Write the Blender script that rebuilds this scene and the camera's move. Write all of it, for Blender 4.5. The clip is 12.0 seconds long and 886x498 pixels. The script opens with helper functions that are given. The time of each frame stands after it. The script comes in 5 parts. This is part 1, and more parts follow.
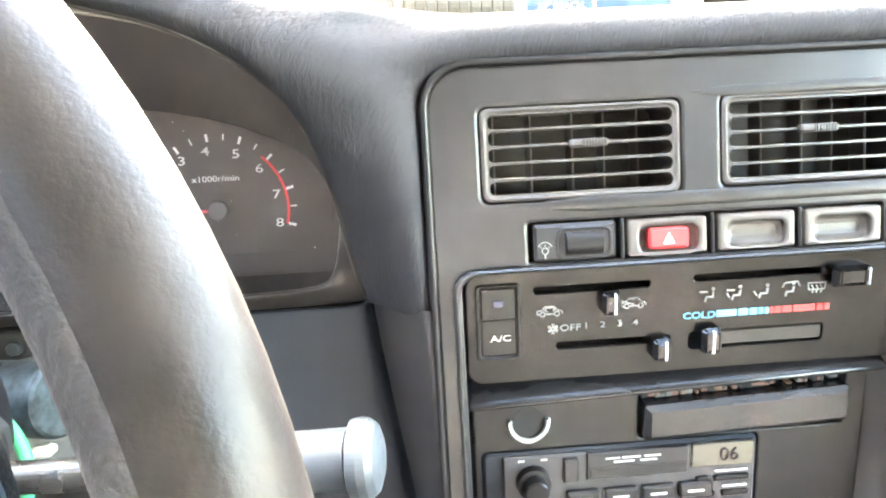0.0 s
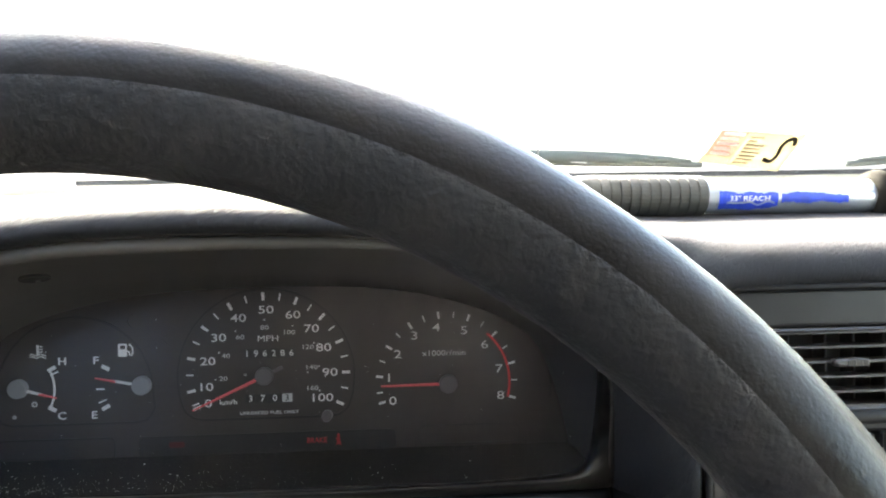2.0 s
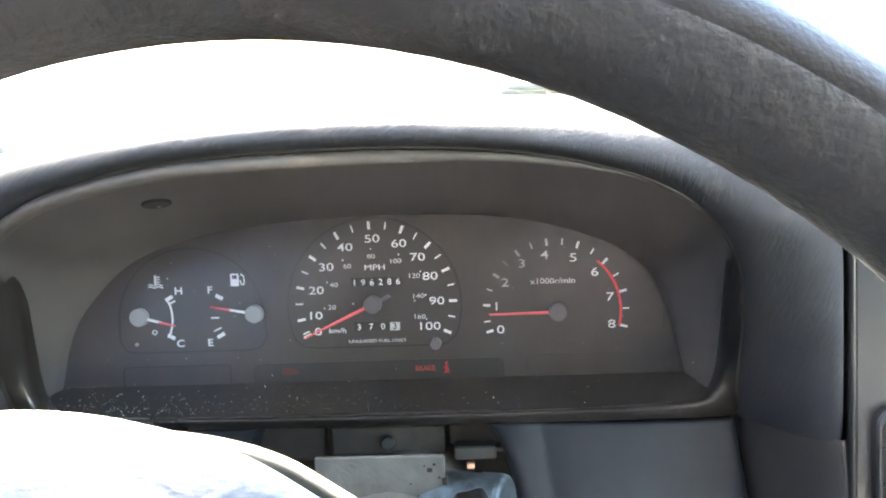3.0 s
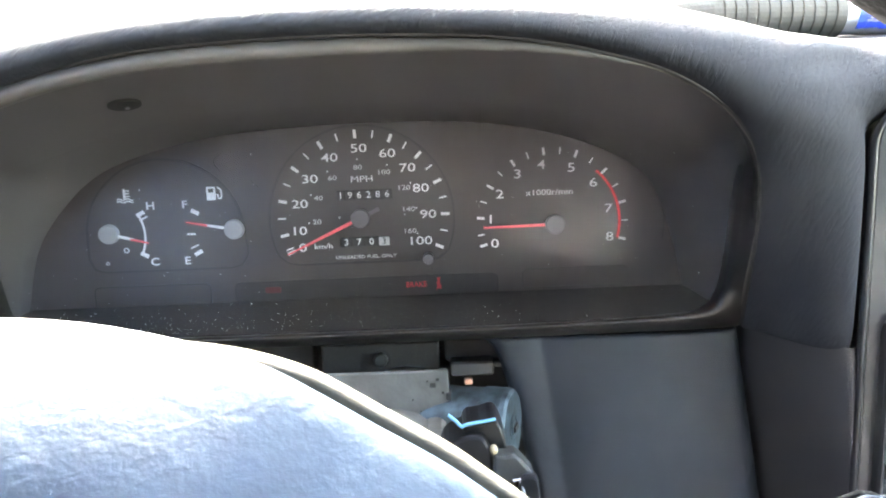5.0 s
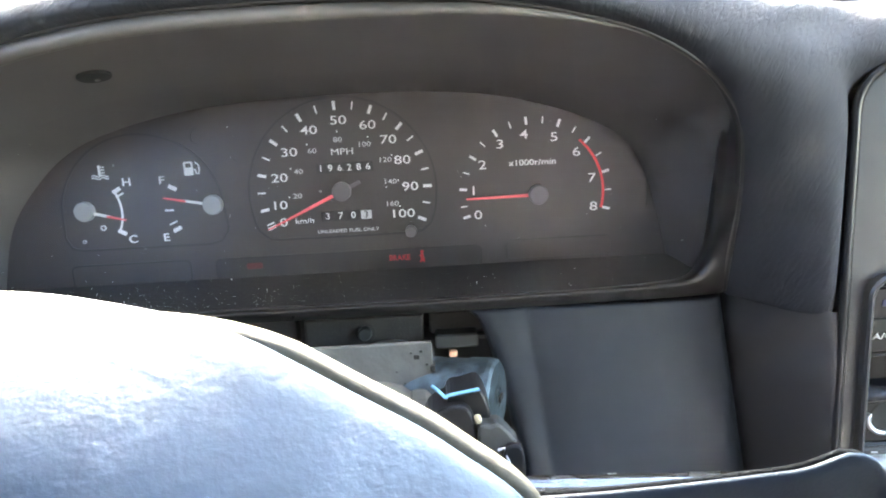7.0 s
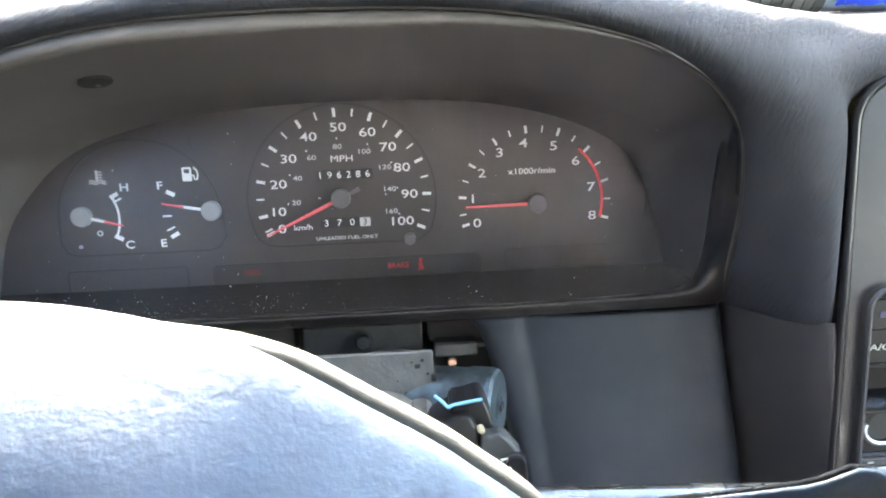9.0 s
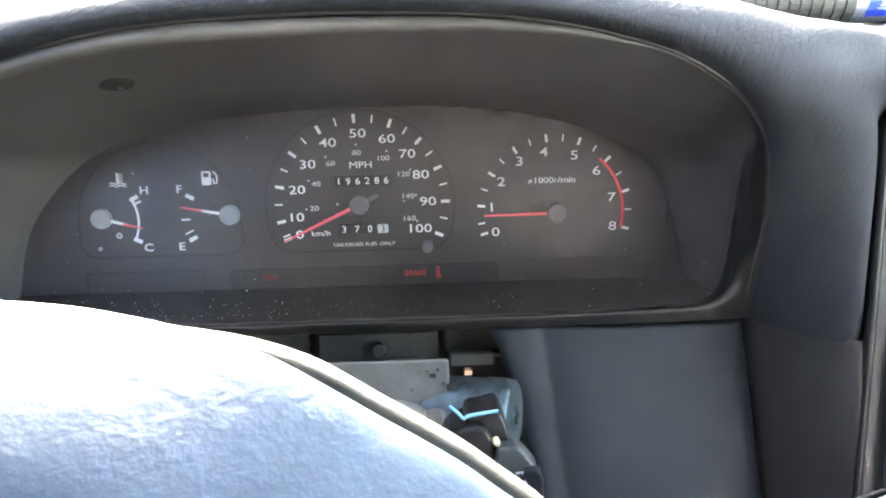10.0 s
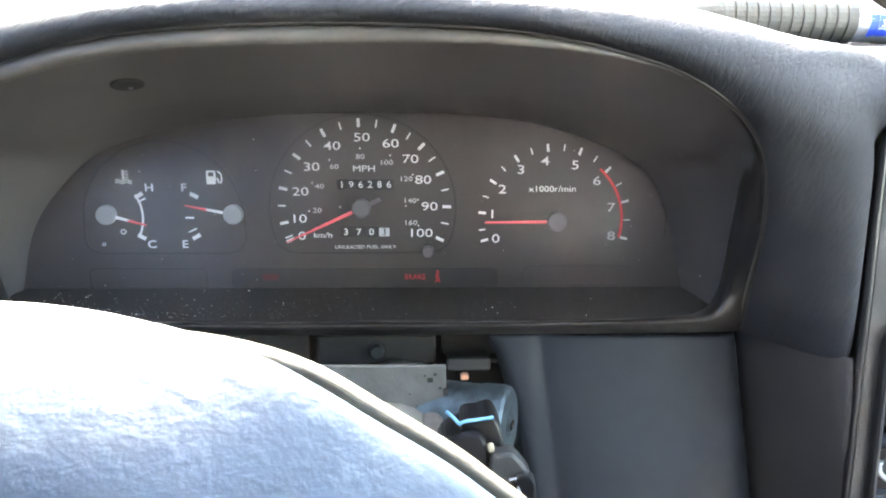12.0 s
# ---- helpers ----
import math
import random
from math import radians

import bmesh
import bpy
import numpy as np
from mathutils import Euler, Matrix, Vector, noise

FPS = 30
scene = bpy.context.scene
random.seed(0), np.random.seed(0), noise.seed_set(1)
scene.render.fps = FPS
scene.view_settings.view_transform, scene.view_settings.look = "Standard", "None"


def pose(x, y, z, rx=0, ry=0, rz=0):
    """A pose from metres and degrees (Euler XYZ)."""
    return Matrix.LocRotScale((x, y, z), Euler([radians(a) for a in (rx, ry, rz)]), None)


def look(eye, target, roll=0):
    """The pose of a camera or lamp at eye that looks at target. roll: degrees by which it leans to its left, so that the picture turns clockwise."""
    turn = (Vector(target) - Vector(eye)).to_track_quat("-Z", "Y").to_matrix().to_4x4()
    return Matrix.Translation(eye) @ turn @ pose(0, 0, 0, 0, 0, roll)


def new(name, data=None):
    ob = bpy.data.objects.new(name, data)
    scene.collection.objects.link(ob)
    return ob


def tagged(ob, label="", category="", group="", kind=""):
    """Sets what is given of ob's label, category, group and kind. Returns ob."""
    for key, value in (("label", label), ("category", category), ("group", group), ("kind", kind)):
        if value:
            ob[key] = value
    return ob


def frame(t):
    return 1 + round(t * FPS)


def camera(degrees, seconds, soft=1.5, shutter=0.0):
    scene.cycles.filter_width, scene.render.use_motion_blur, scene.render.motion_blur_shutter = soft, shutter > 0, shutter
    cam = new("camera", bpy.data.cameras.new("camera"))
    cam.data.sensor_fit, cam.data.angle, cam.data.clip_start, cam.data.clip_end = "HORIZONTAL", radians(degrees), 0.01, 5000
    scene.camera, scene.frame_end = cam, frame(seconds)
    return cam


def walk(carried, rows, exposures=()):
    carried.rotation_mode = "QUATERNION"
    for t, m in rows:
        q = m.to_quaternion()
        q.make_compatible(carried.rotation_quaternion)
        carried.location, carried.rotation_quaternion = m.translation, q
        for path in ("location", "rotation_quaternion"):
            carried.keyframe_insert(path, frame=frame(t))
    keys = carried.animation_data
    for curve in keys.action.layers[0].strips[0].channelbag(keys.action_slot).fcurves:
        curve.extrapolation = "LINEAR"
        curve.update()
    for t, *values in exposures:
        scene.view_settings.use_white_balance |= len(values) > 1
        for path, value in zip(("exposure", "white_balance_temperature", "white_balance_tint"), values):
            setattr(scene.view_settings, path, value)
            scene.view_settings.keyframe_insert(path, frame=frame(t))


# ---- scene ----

cam = camera(64.97, 12.0, soft=2.0)
PATH = [
    (0, (0.2146, -0.3936, 1.2550), (0.2667, 0.5428, 0.9078), -2.49),
    (0.5, (0.1957, -0.4019, 1.2877), (0.3048, 0.5235, 0.9249), -0.82),
    (1, (0.1383, -0.4196, 1.3246), (0.2834, 0.5291, 1.0438), -0.47),
    (1.5, (0.1135, -0.4227, 1.3299), (0.2385, 0.5422, 1.0989), -0.24),
    (2, (0.0858, -0.3987, 1.3220), (0.1394, 0.5721, 1.0880), -0.43),
    (2.5, (0.0744, -0.3898, 1.3132), (0.0693, 0.5717, 1.0387), -1.22),
    (3, (0.0630, -0.3920, 1.3053), (0.0155, 0.5614, 1.0072), -2.90),
    (5, (0.0465, -0.3753, 1.2908), (0.0450, 0.5419, 0.8923), -2.36),
    (5.5, (0.0471, -0.3769, 1.2911), (0.0589, 0.5352, 0.8814), -2.48),
    (6, (0.0478, -0.3737, 1.2878), (0.0595, 0.5335, 0.8672), -2.84),
    (6.5, (0.0470, -0.3732, 1.2888), (0.0607, 0.5298, 0.8594), -2.78),
    (7, (0.0484, -0.3731, 1.2868), (0.0644, 0.5299, 0.8575), -2.84),
    (9, (0.0441, -0.3720, 1.2882), (0.0732, 0.5337, 0.8652), -2.07),
    (9.5, (0.0446, -0.3697, 1.2890), (0.0602, 0.5399, 0.8738), -1.73),
    (10, (0.0440, -0.3692, 1.2866), (0.0486, 0.5425, 0.8758), -1.69),
    (10.5, (0.0436, -0.3697, 1.2872), (0.0463, 0.5421, 0.8764), -1.64),
    (11, (0.0410, -0.3716, 1.2913), (0.0457, 0.5398, 0.8799), -1.03),
    (11.5, (0.0425, -0.3715, 1.2900), (0.0480, 0.5398, 0.8783), -0.60),
    (12, (0.0431, -0.3722, 1.2910), (0.0498, 0.5396, 0.8804), -0.00),
]
walk(cam, [(t, look(eye, target, roll)) for t, eye, target, roll in PATH],
     exposures=[(0, 6.37, 8000, 10), (0.5, 6.27, 8000, 10), (1.0, 5.60, 7800, 10), (1.5, 4.60, 7500, 10), (2.0, 3.85, 7300, 10), (2.5, 4.88, 7300, 10), (3.0, 5.48, 7200, 10), (5.0, 5.47, 7000, 10), (12, 5.47, 7000, 10)])

# ---- light ----
SUN_AZ, SUN_EL = radians(-16), radians(31)      # low ahead, through the windscreen
world = bpy.data.worlds.new("sky")
scene.world = world
world.use_nodes = True
sky = world.node_tree.nodes.new("ShaderNodeTexSky")
sky.sky_type, sky.sun_disc = "NISHITA", False
sky.sun_elevation, sky.sun_rotation, sky.dust_density = SUN_EL, SUN_AZ, 0.2
world.node_tree.links.new(sky.outputs[0], world.node_tree.nodes["Background"].inputs[0])
world.node_tree.nodes["Background"].inputs[1].default_value = 0.12
sun = new("sun", bpy.data.lights.new("sun", "SUN"))
sun.data.energy, sun.data.angle, sun.data.color = 3.6, radians(1.0), (1.0, 0.96, 0.90)
sun.matrix_world = look((0, 0, 0), (-math.sin(SUN_AZ) * math.cos(SUN_EL), -math.cos(SUN_AZ) * math.cos(SUN_EL), -math.sin(SUN_EL)))


# ---- materials ----
def material(name, color, rough=0.5, metal=0.0, grain=0.0, grain_scale=900.0, mottle=0.15, mottle_scale=14.0,
             emit=0.0, coat=0.0, dust=0.0, creases=0.0, spec=0.5, wrinkles=0.0):
    """A procedural surface: base colour with broad mottling and fine grain, relief from noise, optional pale dust and leather creases."""
    m = bpy.data.materials.new(name)
    m.use_nodes = True
    nt, b = m.node_tree, m.node_tree.nodes["Principled BSDF"]
    link = nt.links.new
    co = nt.nodes.new("ShaderNodeTexCoord").outputs["Object"]
    big = nt.nodes.new("ShaderNodeTexNoise")
    big.inputs["Scale"].default_value, big.inputs["Detail"].default_value = mottle_scale, 6
    link(co, big.inputs["Vector"])
    fine = nt.nodes.new("ShaderNodeTexNoise")
    fine.inputs["Scale"].default_value, fine.inputs["Detail"].default_value = grain_scale, 3
    link(co, fine.inputs["Vector"])
    tone = nt.nodes.new("ShaderNodeMapRange")
    tone.inputs["From Min"].default_value, tone.inputs["From Max"].default_value = 0.3, 0.7
    tone.inputs["To Min"].default_value, tone.inputs["To Max"].default_value = 1 - mottle, 1 + mottle
    link(big.outputs["Fac"], tone.inputs["Value"])
    shade = nt.nodes.new("ShaderNodeVectorMath")
    shade.operation = "SCALE"
    shade.inputs[0].default_value = color
    link(tone.outputs[0], shade.inputs["Scale"])
    out = shade.outputs[0]
    if dust:
        speck = nt.nodes.new("ShaderNodeMapRange")
        speck.inputs["From Min"].default_value, speck.inputs["From Max"].default_value = 0.52, 0.75
        speck.inputs["To Max"].default_value = dust
        link(fine.outputs["Fac"], speck.inputs["Value"])
        mix = nt.nodes.new("ShaderNodeMix")
        mix.data_type = "RGBA"
        link(speck.outputs[0], mix.inputs["Factor"])
        link(out, mix.inputs["A"])
        mix.inputs["B"].default_value = (0.45, 0.43, 0.40, 1)
        out = mix.outputs["Result"]
    link(out, b.inputs["Base Color"])
    r = nt.nodes.new("ShaderNodeMapRange")
    r.inputs["To Min"].default_value, r.inputs["To Max"].default_value = max(rough - 0.1, 0.02), min(rough + 0.1, 1)
    link(big.outputs["Fac"], r.inputs["Value"])
    link(r.outputs[0], b.inputs["Roughness"])
    b.inputs["Metallic"].default_value = metal
    b.inputs["Coat Weight"].default_value = coat
    b.inputs["Specular IOR Level"].default_value = spec
    if emit:
        b.inputs["Emission Color"].default_value = (*color, 1)
        b.inputs["Emission Strength"].default_value = emit
    if wrinkles:
        slant = nt.nodes.new("ShaderNodeMapping")
        slant.inputs["Rotation"].default_value = (0, radians(38), 0)
        link(co, slant.inputs["Vector"])
        long = nt.nodes.new("ShaderNodeMapping")
        long.inputs["Scale"].default_value = (0.30, 1.0, 1.0)
        link(slant.outputs[0], long.inputs["Vector"])
        fold = nt.nodes.new("ShaderNodeTexNoise")
        fold.inputs["Scale"].default_value, fold.inputs["Detail"].default_value, fold.inputs["Distortion"].default_value = 360, 3, 0.3
        link(long.outputs[0], fold.inputs["Vector"])
        pebble = nt.nodes.new("ShaderNodeBump")
        pebble.inputs["Distance"].default_value, pebble.inputs["Strength"].default_value = 0.0006, grain
        link(fine.outputs["Fac"], pebble.inputs["Height"])
        soft_fold = nt.nodes.new("ShaderNodeBump")
        soft_fold.inputs["Distance"].default_value, soft_fold.inputs["Strength"].default_value = 0.0012, wrinkles
        link(fold.outputs["Fac"], soft_fold.inputs["Height"])
        link(pebble.outputs[0], soft_fold.inputs["Normal"])
        link(soft_fold.outputs[0], b.inputs["Normal"])
    elif grain or creases:
        bump = nt.nodes.new("ShaderNodeBump")
        bump.inputs["Distance"].default_value = 0.0006
        bump.inputs["Strength"].default_value = grain if grain else 0.01
        link(fine.outputs["Fac"], bump.inputs["Height"])
        if creases:
            turn_m = nt.nodes.new("ShaderNodeMapping")
            turn_m.inputs["Rotation"].default_value = (0.3, radians(-30), radians(25))
            link(co, turn_m.inputs["Vector"])
            stretch = nt.nodes.new("ShaderNodeMapping")
            stretch.inputs["Scale"].default_value = (1.0, 0.22, 0.30)
            link(turn_m.outputs[0], stretch.inputs["Vector"])
            crease = nt.nodes.new("ShaderNodeTexNoise")
            crease.inputs["Scale"].default_value, crease.inputs["Detail"].default_value, crease.inputs["Distortion"].default_value = 620, 3, 0.6
            link(stretch.outputs[0], crease.inputs["Vector"])
            lim = nt.nodes.new("ShaderNodeMapRange")
            lim.inputs["From Min"].default_value, lim.inputs["From Max"].default_value = 0.36, 0.60
            link(crease.outputs["Fac"], lim.inputs["Value"])
            second = nt.nodes.new("ShaderNodeBump")
            second.inputs["Distance"].default_value = 0.0003
            second.inputs["Strength"].default_value = creases
            link(lim.outputs[0], second.inputs["Height"])
            link(bump.outputs[0], second.inputs["Normal"])
            link(second.outputs[0], b.inputs["Normal"])
        else:
            link(bump.outputs[0], b.inputs["Normal"])
    return m


def clear_glass(name, tint):
    m = bpy.data.materials.new(name)
    m.use_nodes = True
    b = m.node_tree.nodes["Principled BSDF"]
    b.inputs["Base Color"].default_value = (*tint, 1)
    b.inputs["Transmission Weight"].default_value, b.inputs["Roughness"].default_value, b.inputs["IOR"].default_value = 1.0, 0.0, 1.45
    return m


PAD = material("padded_vinyl", (0.0275, 0.0285, 0.0325), 0.78, grain=0.08, grain_scale=1500, creases=0.6, mottle=0.10, spec=0.09)
TRIM = material("grained_plastic", (0.0150, 0.0190, 0.0255), 0.48, grain=0.4, grain_scale=1800, mottle=0.15, spec=0.24)
SIDE = material("side_trim_plastic", (0.030, 0.028, 0.028), 0.48, grain=0.4, grain_scale=1800, mottle=0.15, spec=0.35)
BEZEL = material("bezel_plastic", (0.018, 0.018, 0.019), 0.32, grain=0.12, grain_scale=1500, mottle=0.18, spec=0.36)
# lit copy of the bezel plastic, for slats and switch bodies catching light
LIT_BEZEL = material("lit_bezel_plastic", (0.062, 0.058, 0.056), 0.34, grain=0.1, grain_scale=1500, mottle=0.18, spec=0.5)
# duct lightened for haze and vanes for light falling on them
DUCT = material("hazed_duct", (0.034, 0.029, 0.024), 0.6, mottle=0.3, mottle_scale=30)
VANE = material("lit_vane", (0.075, 0.066, 0.060), 0.5, mottle=0.2)
BEADING = material("bead_vinyl", (0.075, 0.066, 0.058), 0.5, mottle=0.2)
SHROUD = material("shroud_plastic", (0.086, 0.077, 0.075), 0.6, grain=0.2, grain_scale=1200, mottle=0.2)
FACE = material("dial_plate", (0.041, 0.031, 0.030), 0.45, grain=0.05, mottle=0.2, dust=0.04, grain_scale=1400)
GROOVE = material("dial_groove", (0.018, 0.015, 0.014), 0.5, mottle=0.2)
WINDOW = material("lamp_window", (0.024, 0.020, 0.020), 0.4, mottle=0.2)
GLOSS = material("gloss_black", (0.008, 0.008, 0.009), 0.14, mottle=0.2, mottle_scale=40, dust=0.03, grain_scale=700)
APRON = material("apron_plastic", (0.016, 0.014, 0.013), 0.30, grain=0.06, mottle=0.2, dust=0.02, grain_scale=900)
DUSTY = material("dusty_black", (0.022, 0.019, 0.018), 0.8, grain=0.2, dust=0.10, grain_scale=1100, spec=0.1)
BLACK = material("black_plastic", (0.008, 0.008, 0.009), 0.36, grain=0.1, mottle=0.2, spec=0.27)
CAVITY = material("dark_cavity", (0.012, 0.011, 0.010), 0.8, grain=0.3, mottle=0.4)
WHITE = material("white_ink", (0.78, 0.78, 0.78), 0.6, mottle=0.05)
INK = material("pale_ink", (0.5, 0.5, 0.5), 0.6, mottle=0.05)
RED = material("red_ink", (0.72, 0.045, 0.05), 0.5, mottle=0.05)
NEEDLE = material("needle_red", (0.85, 0.12, 0.14), 0.4, mottle=0.05)
LAMP_RED = material("warning_red", (0.45, 0.02, 0.03), 0.5)
DIM_RED = material("unlit_red", (0.09, 0.012, 0.012), 0.5)
BLUE = material("blue_ink", (0.12, 0.50, 0.75), 0.5, mottle=0.05)
LAMP_OFF = material("unlit_blue", (0.02, 0.022, 0.07), 0.3)
LEDGE = material("ledge_plastic", (0.011, 0.0115, 0.013), 0.24, grain=0.05, grain_scale=1500, mottle=0.2, spec=0.4)
PANEL_BLACK = material("panel_black", (0.0045, 0.0045, 0.0045), 0.22, mottle=0.08, mottle_scale=8, spec=0.20)
CAP = material("needle_cap", (0.26, 0.265, 0.28), 0.45, mottle=0.1)
CAP_DARK = material("needle_cap_dark", (0.11, 0.10, 0.105), 0.45, mottle=0.1)
LEATHER = material("wheel_vinyl", (0.020, 0.0160, 0.0142), 0.38, grain=0.20, grain_scale=900, mottle=0.4, mottle_scale=45, spec=0.28)
GRIP = material("wheel_grip", (0.030, 0.026, 0.024), 0.7, grain=1.0, grain_scale=500, creases=0.2, mottle=0.25)
HUBPAD = material("hub_vinyl", (0.013, 0.026, 0.046), 0.42, grain=0.15, grain_scale=700, wrinkles=0.15, mottle=0.15, spec=0.6)
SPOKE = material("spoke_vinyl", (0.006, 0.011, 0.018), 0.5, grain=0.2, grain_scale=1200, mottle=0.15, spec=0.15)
# base taken near black for the shade on the spoke's back; faint dust on top
SPOKE_BACK = material("shaded_dusty_spoke", (0.0035, 0.0042, 0.005), 0.95, grain=0.8, grain_scale=900, dust=0.006, mottle=0.3, spec=0.02)
ZINC = material("zinc_casting", (0.045, 0.062, 0.072), 0.5, metal=0.7, grain=0.4, grain_scale=300, mottle=0.6, mottle_scale=160)
STEEL = material("grey_steel", (0.105, 0.105, 0.10), 0.6, metal=0.3, grain=0.4, grain_scale=500, mottle=0.3, mottle_scale=80)
SHAFT = material("polished_steel", (0.16, 0.155, 0.15), 0.26, metal=0.85, grain=0.1, mottle=0.25, mottle_scale=60)
KNOB = material("pale_plastic", (0.052, 0.061, 0.07), 0.35, grain=0.15, mottle=0.15, mottle_scale=60)
RUST = material("rusty_ash", (0.16, 0.085, 0.06), 0.8, mottle=0.4, mottle_scale=200)
DIM = material("grey_ink", (0.24, 0.24, 0.24), 0.6, mottle=0.05)
PRINT = material("faded_print", (0.20, 0.19, 0.14), 0.6, mottle=0.1)
COPPER = material("copper", (0.75, 0.42, 0.28), 0.35, metal=0.9, mottle=0.2)
GREEN = material("green_wire", (0.03, 0.30, 0.14), 0.45, mottle=0.15)
SKYWIRE = material("light_blue_wire", (0.12, 0.30, 0.45), 0.45, mottle=0.1)
SUPPORT = material("dusty_bracket", (0.026, 0.023, 0.020), 0.8, grain=0.3, mottle=0.35, mottle_scale=60, dust=0.03)
CONNECT = material("connector_plastic", (0.024, 0.026, 0.026), 0.45, grain=0.2, mottle=0.2)
CREAM = material("cream_plastic", (0.30, 0.26, 0.17), 0.5, mottle=0.1)
CREAM_PALE = material("pale_cream_plastic", (0.5, 0.48, 0.42), 0.5, mottle=0.1)
CHROME = material("bright_metal", (0.72, 0.72, 0.70), 0.25, metal=1.0, mottle=0.15, mottle_scale=60)
HAZARD = material("hazard_red", (0.62, 0.025, 0.03), 0.35, mottle=0.08)
FOAM = material("foam_grip", (0.012, 0.011, 0.009), 0.9, grain=0.8, grain_scale=700, mottle=0.25, spec=0.1)
RUBBER = material("ribbed_rubber", (0.055, 0.053, 0.045), 0.6, grain=0.4, grain_scale=600, mottle=0.25)
ALU = material("aluminium_tube", (0.62, 0.64, 0.67), 0.3, metal=0.8, mottle=0.08, mottle_scale=40)
LABEL_BLUE = material("label_blue", (0.02, 0.06, 0.50), 0.4, mottle=0.25, mottle_scale=120)
HUBBACK = material("hub_back_vinyl", (0.034, 0.033, 0.028), 0.8, grain=0.4, grain_scale=600, mottle=0.25, spec=0.15)
DUST = material("dust", (0.75, 0.75, 0.75), 0.8)


def thin_paper(name, color):
    """Paper that daylight shines through."""
    m = material(name, color, 0.7, mottle=0.15, mottle_scale=60)
    nt = m.node_tree
    b = nt.nodes["Principled BSDF"]
    t = nt.nodes.new("ShaderNodeBsdfTranslucent")
    t.inputs["Color"].default_value = (*color, 1)
    mix = nt.nodes.new("ShaderNodeMixShader")
    mix.inputs[0].default_value = 0.6
    nt.links.new(b.outputs[0], mix.inputs[1])
    nt.links.new(t.outputs[0], mix.inputs[2])
    nt.links.new(mix.outputs[0], nt.nodes["Material Output"].inputs["Surface"])
    return m


PAPER = thin_paper("sticker_cream", (0.32, 0.295, 0.225))
PAPER_RED = thin_paper("sticker_red", (0.32, 0.19, 0.16))
DISPLAY = material("lcd_glass", (0.085, 0.08, 0.062), 0.2, mottle=0.1)
RADIO = material("radio_face", (0.028, 0.030, 0.034), 0.35, grain=0.1, mottle=0.15)
MARK = thin_paper("sticker_mark", (0.025, 0.025, 0.02))
PAINT = material("car_paint", (0.62, 0.62, 0.60), 0.3, coat=0.6, mottle=0.06, mottle_scale=6)
HEADLINER = material("headliner_cloth", (0.16, 0.16, 0.165), 0.9, grain=0.6, grain_scale=600)
DOORCARD = material("door_vinyl", (0.06, 0.062, 0.068), 0.6, grain=0.4, grain_scale=900)
CARPET = material("carpet", (0.035, 0.035, 0.038), 0.95, grain=1.0, grain_scale=500, mottle=0.3)
GROUND = material("dry_ground", (0.36, 0.34, 0.30), 0.95, grain=0.5, grain_scale=60, mottle=0.3, mottle_scale=2.5)
TWIG = material("dry_twig", (0.50, 0.46, 0.38), 0.8, mottle=0.3, mottle_scale=60)
# the olive-grey of wipers and cowl has the haze over them mixed in
WIPER = material("hazed_wiper_rubber", (0.13, 0.135, 0.11), 0.8, mottle=0.2, spec=0.1)
COWL = material("hazed_cowl", (0.07, 0.07, 0.055), 0.95, grain=0.4, grain_scale=300, mottle=0.3, spec=0.03)
GLASS = clear_glass("window_glass", (0.98, 1.0, 0.99))


def cover_film(name):
    """Thin clear plastic: see-through, with a slight gloss."""
    m = bpy.data.materials.new(name)
    m.use_nodes = True
    nt = m.node_tree
    clear, gloss, mix = (nt.nodes.new(k) for k in ("ShaderNodeBsdfTransparent", "ShaderNodeBsdfGlossy", "ShaderNodeMixShader"))
    gloss.inputs["Roughness"].default_value = 0.3
    mix.inputs[0].default_value = 0.03
    nt.links.new(clear.outputs[0], mix.inputs[1])
    nt.links.new(gloss.outputs[0], mix.inputs[2])
    nt.links.new(mix.outputs[0], nt.nodes["Material Output"].inputs["Surface"])
    return m


LENS = cover_film("clear_cover")

# ---- frames of reference ----
# The dashboard is laid out in a frame of its own, one unit = 104 mm, origin at the speedometer's centre,
# y ahead, its dial plate leaning back by 14 degrees.
UNIT = 0.104
DASH = Matrix.Translation((0, 0, 1.15)) @ Matrix.Rotation(radians(-14), 4, "X") @ Matrix.Scale(UNIT, 4)
DIAL = Matrix(((1, 0, 0, 0), (0, 0, -1, 0), (0, 1, 0, 0), (0, 0, 0, 1)))          # x right, y up, z towards the driver
STACK = Matrix(((1, 0, 0, 0), (0, -0.1315, -0.9913, -0.952), (0, 0.9913, -0.1315, 0), (0, 0, 0, 1)))
BEZ = Matrix(((1, 0, 0, 0), (0, 0, -1, -1.05), (0, 1, 0, 0), (0, 0, 0, 1)))
SWITCH = BEZ @ Matrix.Translation((0.0888, 0.0027, 0)) @ Matrix.Scale(0.957, 4)
VENT = BEZ @ Matrix.Translation((0.0578, 0.0018, 0)) @ Matrix.Scale(0.972, 4)
WN = Vector((-0.0356, -0.9924, 0.1176)).normalized()
WU = WN.cross(Vector((0, 0, 1))).normalized() * -1
WU = WU if WU.x > 0 else -WU
WV = (WU.cross(WN)) if (WU.cross(WN)).z > 0 else -(WU.cross(WN))
WC = Vector((0.137, -3.03, -0.72))
WHEEL = Matrix(((WU.x, WV.x, WN.x, WC.x), (WU.y, WV.y, WN.y, WC.y), (WU.z, WV.z, WN.z, WC.z), (0, 0, 0, 1)))
EYE4 = Matrix.Identity(4)


